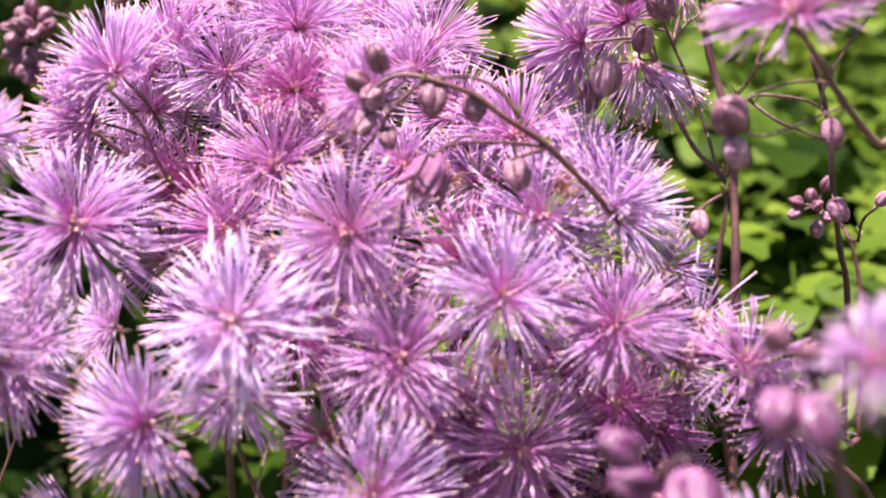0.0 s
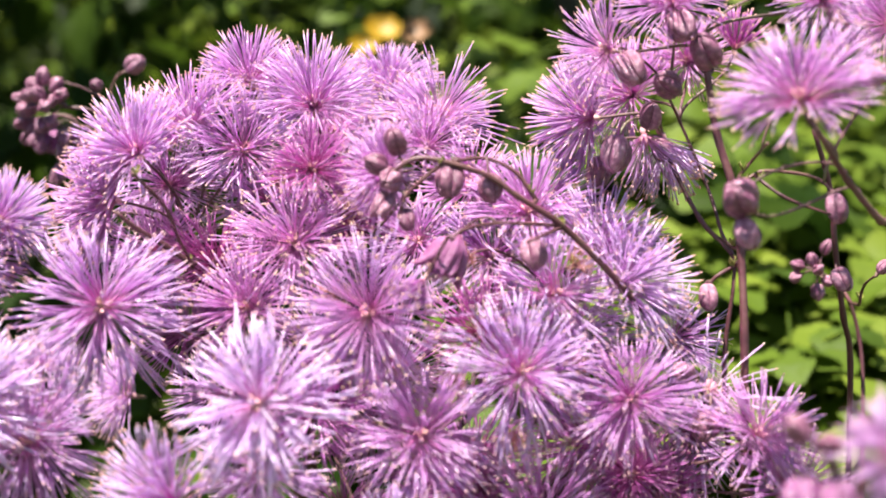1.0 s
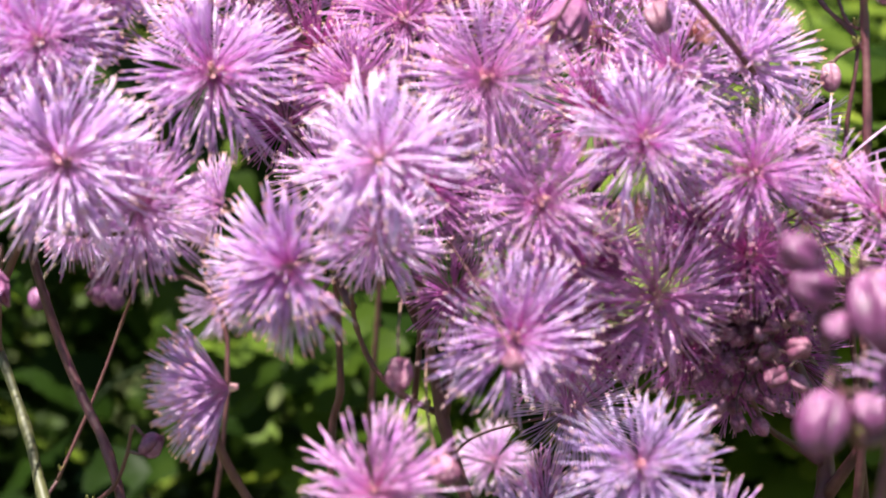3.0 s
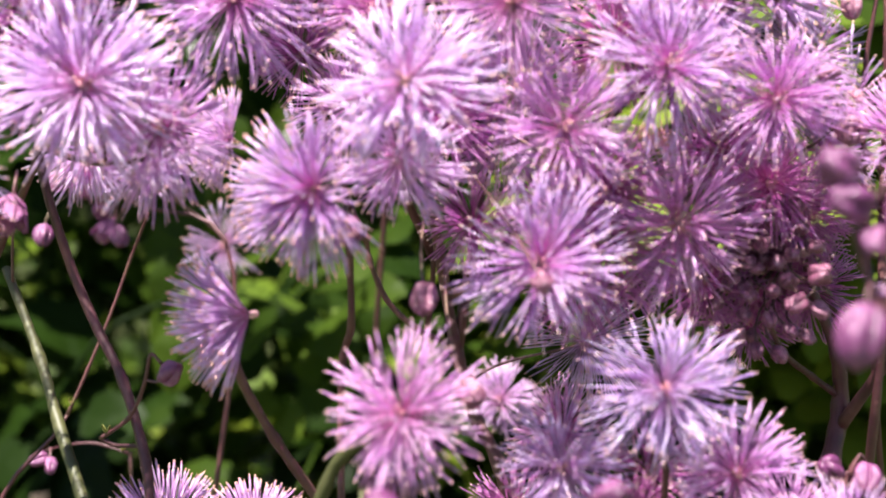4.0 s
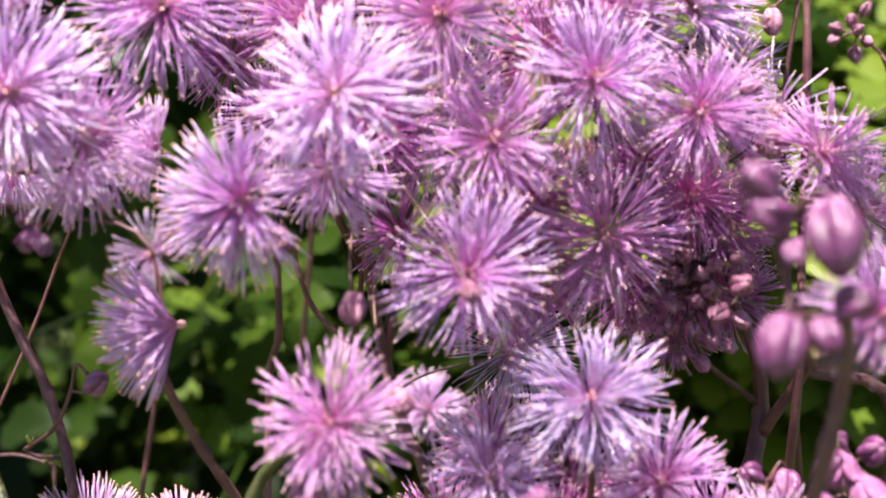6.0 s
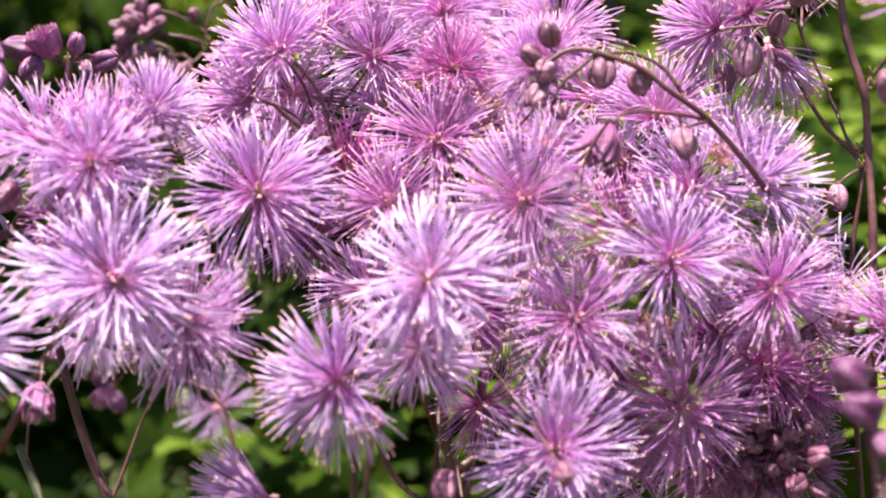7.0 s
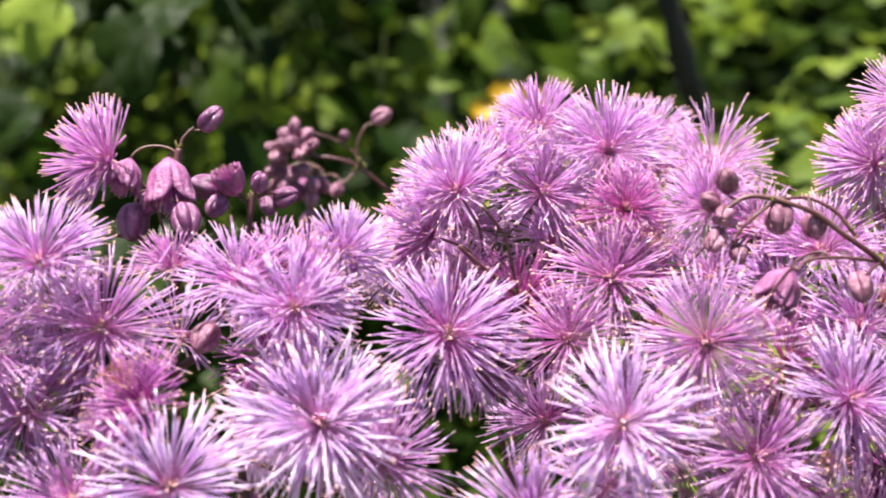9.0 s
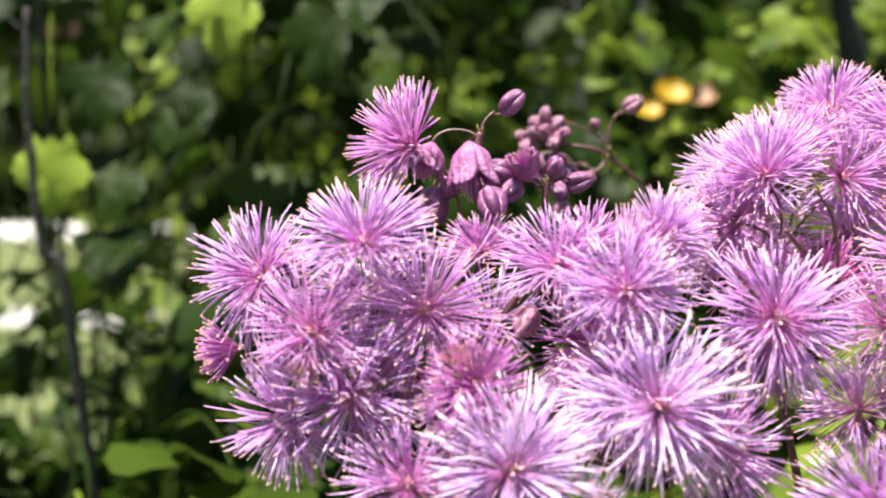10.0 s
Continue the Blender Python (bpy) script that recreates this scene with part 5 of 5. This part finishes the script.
def leafy_plant(x, y, height, count, leaves, seed, low, label, lean=0.0, width=0.09, droop=(-0.45, 0.9)):
    r = random.Random(seed)
    ob = tagged(new("leafy_plant"), label, "garden plant", "leafy plants behind the blooms")
    ob.location = (x, y, 0)
    for s in range(3):
        a = r.uniform(0, 6.28)
        dx, dy = 0.05 * math.cos(a) + lean, 0.05 * math.sin(a)
        line = glide([(0, 0, 0), (dx * 0.4, dy * 0.4, height * 0.4), (dx, dy, height * (0.9 - 0.12 * s))], 6)
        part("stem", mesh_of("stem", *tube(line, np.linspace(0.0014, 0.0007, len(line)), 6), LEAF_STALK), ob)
    for k in range(count):
        z = height * (low + (1 - low) * (k + r.random()) / count)
        a = k * 2.4 + r.uniform(-0.4, 0.4)
        rad = r.uniform(0.0, width)
        m = Matrix.Translation((rad * math.cos(a) + lean * z / height, rad * math.sin(a), z)) @ Matrix.Rotation(a, 4, "Z")
        m = m @ Euler((r.uniform(-0.5, 0.5), r.uniform(*droop), 0)).to_matrix().to_4x4() @ Matrix.Scale(r.uniform(0.75, 1.25), 4)
        part("leaf", leaves[r.randrange(len(leaves))], ob, m)
    return ob


DARK, BRIGHT, BROAD = "dark green plant with lobed compound leaves", "yellow-green plant with rounded lobed leaves coloured as if sunlit", "shrub shoot with broad hanging lobed green leaves"
k = 0
for y, step, h, n in ((0.50, 0.11, 1.02, 48), (0.66, 0.13, 1.08, 50), (0.88, 0.16, 1.16, 52), (1.2, 0.22, 1.3, 54)):
    x = -0.62 * y - 0.06
    while x < 0.62 * y + 0.1:
        r = random.Random(500 + k)
        if y > 0.6 and x < -0.05 - 0.27 * y:
            x += step
            continue
        dip = 0.9 if 0.6 < y < 0.7 and -0.11 < x < 0.05 else 0.86 if y < 0.6 and x > 0.08 else 0.93 if y < 0.6 and x < -0.15 else 1.0
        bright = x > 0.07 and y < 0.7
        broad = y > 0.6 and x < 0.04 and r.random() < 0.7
        leaves = SUN_TINTED_LEAVES if bright or r.random() < 0.12 else LARGE_LEAVES[:4] if broad else LEAVES
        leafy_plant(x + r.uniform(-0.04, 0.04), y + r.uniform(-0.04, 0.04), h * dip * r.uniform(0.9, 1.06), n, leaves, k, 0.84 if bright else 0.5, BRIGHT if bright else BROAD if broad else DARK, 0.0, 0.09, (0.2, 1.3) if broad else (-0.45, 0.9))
        x += step
        k += 1
HANG = (0.35, 1.35)
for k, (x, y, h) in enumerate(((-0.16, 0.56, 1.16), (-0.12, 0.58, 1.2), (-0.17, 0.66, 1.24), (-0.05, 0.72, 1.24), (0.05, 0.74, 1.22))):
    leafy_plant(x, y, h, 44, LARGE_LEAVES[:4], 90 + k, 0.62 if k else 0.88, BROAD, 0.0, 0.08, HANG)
# unseen canopy, added above the view only to shade the leaves below
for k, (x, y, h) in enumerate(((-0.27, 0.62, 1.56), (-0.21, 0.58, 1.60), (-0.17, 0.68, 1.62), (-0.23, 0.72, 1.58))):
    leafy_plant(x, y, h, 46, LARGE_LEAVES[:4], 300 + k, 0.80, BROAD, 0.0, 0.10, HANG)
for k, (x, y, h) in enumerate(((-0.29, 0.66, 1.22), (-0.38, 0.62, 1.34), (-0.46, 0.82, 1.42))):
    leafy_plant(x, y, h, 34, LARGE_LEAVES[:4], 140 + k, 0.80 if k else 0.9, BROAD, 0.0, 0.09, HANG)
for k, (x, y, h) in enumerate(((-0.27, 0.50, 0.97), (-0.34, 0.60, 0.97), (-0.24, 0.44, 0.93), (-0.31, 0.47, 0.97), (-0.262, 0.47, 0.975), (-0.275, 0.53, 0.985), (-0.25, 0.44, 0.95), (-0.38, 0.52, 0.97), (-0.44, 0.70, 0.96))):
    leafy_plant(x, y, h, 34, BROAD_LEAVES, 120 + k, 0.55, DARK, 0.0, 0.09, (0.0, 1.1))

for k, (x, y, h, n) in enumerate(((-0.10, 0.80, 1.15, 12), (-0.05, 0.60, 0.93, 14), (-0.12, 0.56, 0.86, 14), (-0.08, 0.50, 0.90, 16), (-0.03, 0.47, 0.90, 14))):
    leafy_plant(x, y, h, n, SUN_TINTED_LEAVES, 170 + k, 0.75, BRIGHT)

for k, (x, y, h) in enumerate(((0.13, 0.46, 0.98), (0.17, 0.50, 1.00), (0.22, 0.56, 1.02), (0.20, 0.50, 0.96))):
    leafy_plant(x, y, h, 66, SUN_TINTED_LEAVES, 190 + k, 0.90, BRIGHT, 0.0, 0.07, (-0.2, 0.6))
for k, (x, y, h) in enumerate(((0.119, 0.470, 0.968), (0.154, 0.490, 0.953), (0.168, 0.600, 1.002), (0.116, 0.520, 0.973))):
    leafy_plant(x, y, h, 30, SUN_TINTED_LEAVES, 250 + k, 0.93, BRIGHT, 0.0, 0.035, (-0.2, 0.6))
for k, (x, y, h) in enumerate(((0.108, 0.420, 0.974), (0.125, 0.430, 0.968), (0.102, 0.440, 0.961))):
    leafy_plant(x, y, h, 34, SUN_TINTED_LEAVES, 280 + k, 0.955, BRIGHT, 0.0, 0.028, (-0.2, 0.5))
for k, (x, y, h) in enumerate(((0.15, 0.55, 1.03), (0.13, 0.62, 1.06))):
    leafy_plant(x, y, h, 34, SUN_TINTED_LEAVES, 260 + k, 0.92, BRIGHT, 0.0, 0.06, (-0.2, 0.6))
for k, (x, y, h) in enumerate(((0.09, 0.45, 0.86), (0.15, 0.46, 0.87), (0.20, 0.50, 0.88))):
    leafy_plant(x, y, h, 40, LEAVES, 270 + k, 0.6, DARK)
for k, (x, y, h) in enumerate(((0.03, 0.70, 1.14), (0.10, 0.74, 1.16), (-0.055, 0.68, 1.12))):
    leafy_plant(x, y, h, 11, SUN_TINTED_LEAVES, 230 + k, 0.84, BRIGHT)
for k, (x, y, h) in enumerate(((-0.268, 0.50, 0.98), (-0.29, 0.56, 1.0), (-0.252, 0.46, 0.945), (-0.195, 0.55, 1.04))):
    leafy_plant(x, y, h, 30, LARGE_LEAVES[:4], 210 + k, 0.84, BROAD, 0.0, 0.06, HANG)


def shoot(x, y, height, leaves, label):
    """A thin shoot with a few large leaves hung out towards the light; leaves: place, turn, size, bright (sunlit by
    colour).
    """
    ob = tagged(new("leafy_shoot"), label, "garden plant")
    ob.location = (x, y, 0)
    line = glide([(0, 0, 0), (0.01, 0.01, height * 0.5), (0.0, 0.0, height)], 8)
    part("stem", mesh_of("stem", *tube(line, np.linspace(0.0014, 0.0005, len(line)), 6), BARK), ob)
    for k, (px, py, pz, turn, size, bright) in enumerate(leaves):
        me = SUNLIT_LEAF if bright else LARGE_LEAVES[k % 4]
        hang = Matrix.Translation((px - x, py - y, pz)) @ Matrix.Rotation(-math.pi / 2 + turn, 4, "Z") @ Matrix.Rotation(0.95, 4, "Y")
        part("leaf", me, ob, hang @ Matrix.Scale(size, 4) @ Matrix.Translation((-0.055, 0, 0)))
    return ob


shoot(-0.262, 0.48, 1.12, ((-0.248, 0.452, 1.036, 0.3, 1.0, True), (-0.222, 0.458, 1.026, -0.3, 0.7, False), (-0.200, 0.47, 1.055, -0.5, 0.7, False), (-0.188, 0.462, 1.090, -0.1, 1.0, True)), "leafy shoot with large lobed leaves, two coloured pale as if sunlit")


def shrubbery(name, label, count, x0, x1, y0, y1, z0, z1, size, seed):
    """A far thicket: many folded leaves in clumps."""
    r = np.random.RandomState(seed)
    clumps = np.c_[r.uniform(x0, x1, count // 40), r.uniform(y0, y1, count // 40), z0 + (z1 - z0) * r.rand(count // 40) ** 0.8]
    verts, faces = [], []
    for c in clumps:
        if c[0] < -0.27 * c[1] - 0.05 and c[1] < 5:
            continue
        for _ in range(40):
            p = c + r.normal(0, 1, 3) * size * 2.4
            t = Euler(tuple(r.uniform(-0.9, 0.9, 2)) + (r.uniform(0, 6.28),)).to_matrix()
            s = size * r.uniform(0.6, 1.3)
            n = len(verts)
            for q in ((0, 0, 0), (0.35, 0.32, 0.10), (0.8, 0.25, 0.06), (1.1, 0, -0.1), (0.8, -0.25, 0.06), (0.35, -0.32, 0.10), (0.55, 0, -0.02)):
                verts.append(p + np.array(t @ Vector(q)) * s)
            faces += [(n, n + 6, n + 1), (n + 1, n + 6, n + 2), (n + 2, n + 6, n + 3), (n + 3, n + 6, n + 4), (n + 4, n + 6, n + 5), (n + 5, n + 6, n)]
    return tagged(new(name, mesh_of(name, verts, faces, FAR_LEAF)), label, "shrubs", kind="stuff")


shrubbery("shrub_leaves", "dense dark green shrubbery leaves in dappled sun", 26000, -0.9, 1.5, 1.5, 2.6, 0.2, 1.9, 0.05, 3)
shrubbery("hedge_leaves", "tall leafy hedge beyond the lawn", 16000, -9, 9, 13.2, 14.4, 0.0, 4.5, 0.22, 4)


def hedge_backing(x0, x1, y, height):
    """Added backing for the hedge's shaded inside: a lumpy green bank behind its leaves."""
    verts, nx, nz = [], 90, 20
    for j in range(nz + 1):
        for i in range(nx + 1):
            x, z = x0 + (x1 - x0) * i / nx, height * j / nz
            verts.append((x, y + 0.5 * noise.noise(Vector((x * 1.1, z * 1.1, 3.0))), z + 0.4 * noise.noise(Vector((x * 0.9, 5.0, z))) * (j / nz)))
    n = len(verts)
    verts += [(vx, vy + 1.5, vz) for vx, vy, vz in verts]
    faces = []
    for j in range(nz):
        for i in range(nx):
            a = j * (nx + 1) + i
            faces += [(a, a + 1, a + nx + 2, a + nx + 1), (n + a, n + a + nx + 1, n + a + nx + 2, n + a + 1)]
    for i in range(nx):
        a = nz * (nx + 1) + i
        faces.append((a, a + 1, n + a + 1, n + a))
    return tagged(new("hedge", mesh_of("hedge", verts, faces, FAR_LEAF)), "added dark green bank backing the hedge leaves", "hedge", kind="stuff")


# added to close sky gaps between the hedge leaves and darken them
hedge_backing(-30, 30, 14.6, 6.5)


# ---- small things among the leaves ----
def woody_stem(points, r0, r1, label, mat=None):
    line = glide(points, 8)
    ob = tagged(new("woody_stem"), label, "shrub stem")
    ob.location = line[0]
    r = random.Random(5)
    line = line - line[0]
    radii = [q * r.uniform(0.93, 1.07) * (1.15 if k % 8 == 0 else 1.0) for k, q in enumerate(np.linspace(r0, r1, len(line)))]
    part("bark", mesh_of("bark", *tube(line, radii, 9), mat or BARK), ob)
    for k in range(len(line) // 2, len(line) - 2, 3):
        d = np.array([r.uniform(-1, 1), r.uniform(-0.6, 0.6), r.uniform(0.4, 1.0)]) * 0.03
        twig = glide([line[k], line[k] + d * 0.5 + [0, 0, -0.002], line[k] + d], 4)
        part("twig", mesh_of("twig", *tube(twig, np.linspace(r1 * 0.4, r1 * 0.2, len(twig)), 6), mat or BARK), ob)
    return ob


woody_stem(((0.16, 0.66, 0.0), (0.14, 0.64, 0.6), (0.075, 0.585, 0.98), (0.048, 0.557, 1.07), (0.02, 0.54, 1.16), (-0.01, 0.53, 1.3)), 0.007, 0.0035, "dark leaning woody shrub stem among green leaves")
woody_stem(((-0.215, 0.44, 0.0), (-0.222, 0.437, 0.75), (-0.2353, 0.43, 0.9697), (-0.2443, 0.43, 0.996), (-0.2491, 0.432, 1.040), (-0.2505, 0.437, 1.075)), 0.0024, 0.0009, "thin dark leaning sapling stem")
woody_stem(((-0.027, 0.820, 0.000), (-0.035, 0.810, 0.600), (-0.047, 0.800, 1.044), (-0.053, 0.800, 1.070), (-0.051, 0.800, 1.090), (-0.055, 0.800, 1.122)), 0.0030, 0.0011, "thin pale grey twig among shaded leaves", PALE_BARK)
woody_stem(((0.008, 0.820, 0.000), (0.000, 0.810, 0.600), (-0.012, 0.800, 1.080), (-0.017, 0.800, 1.095), (-0.024, 0.800, 1.110), (-0.029, 0.800, 1.123)), 0.0030, 0.0011, "thin pale grey twig among shaded leaves", PALE_BARK)


def garden_flower(name, x, y, z, r, mat, petals, label, tilt):
    ob = tagged(new(name), label, "flower")
    ob.location = (x, y, 0)
    line = glide([(0.02, 0.02, 0), (0.01, 0.02, z * 0.5), (0, 0.004, z)], 8)
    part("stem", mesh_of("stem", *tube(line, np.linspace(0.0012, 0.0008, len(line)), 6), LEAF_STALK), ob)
    grid, faces = [], []
    for i in range(6):
        q = i / 5
        for j in range(5):
            e = j / 4 * 2 - 1
            w = 0.52 * math.sin(math.pi * (0.12 + 0.80 * q)) ** 0.7
            grid.append((q * r, e * w * r, r * (0.35 * q * q + 0.18 * e * e * q)))
    for i in range(5):
        for j in range(4):
            a = i * 5 + j
            faces.append((a, a + 1, a + 6, a + 5))
    me = mesh_of("petal", grid, faces, mat)
    head = Matrix.Translation((0, 0, z)) @ Euler(tilt).to_matrix().to_4x4()
    for k in range(petals):
        part("petal", me, ob, head @ Matrix.Rotation(k * 2 * math.pi / petals, 4, "Z"))
    return ob


garden_flower("yellow_flower", -0.0245, 0.556, 1.050, 0.0078, YELLOW, 6, "yellow garden flower half hidden in green leaves", (0.7, 0, 0.2))
garden_flower("yellow_flower", -0.033, 0.568, 1.044, 0.0065, YELLOW, 6, "small yellow garden flower among green leaves", (0.8, 0.2, 0))
garden_flower("orange_flower", -0.011, 0.560, 1.049, 0.0070, ORANGE, 6, "apricot-orange garden flower among green leaves", (0.7, 0, -0.2))
garden_flower("pink_flower", -0.292, 0.585, 1.076, 0.004, ORANGE, 5, "small salmon-pink garden flower among shaded leaves", (1.3, 0, 0.3))
garden_flower("pink_flower", -0.281, 0.585, 1.0765, 0.004, ORANGE, 5, "small salmon-pink garden flower among shaded leaves", (1.2, 0, -0.3))


# ---- what moves ----
def motions():
    """A calm moment: the plants hold still."""


motions()
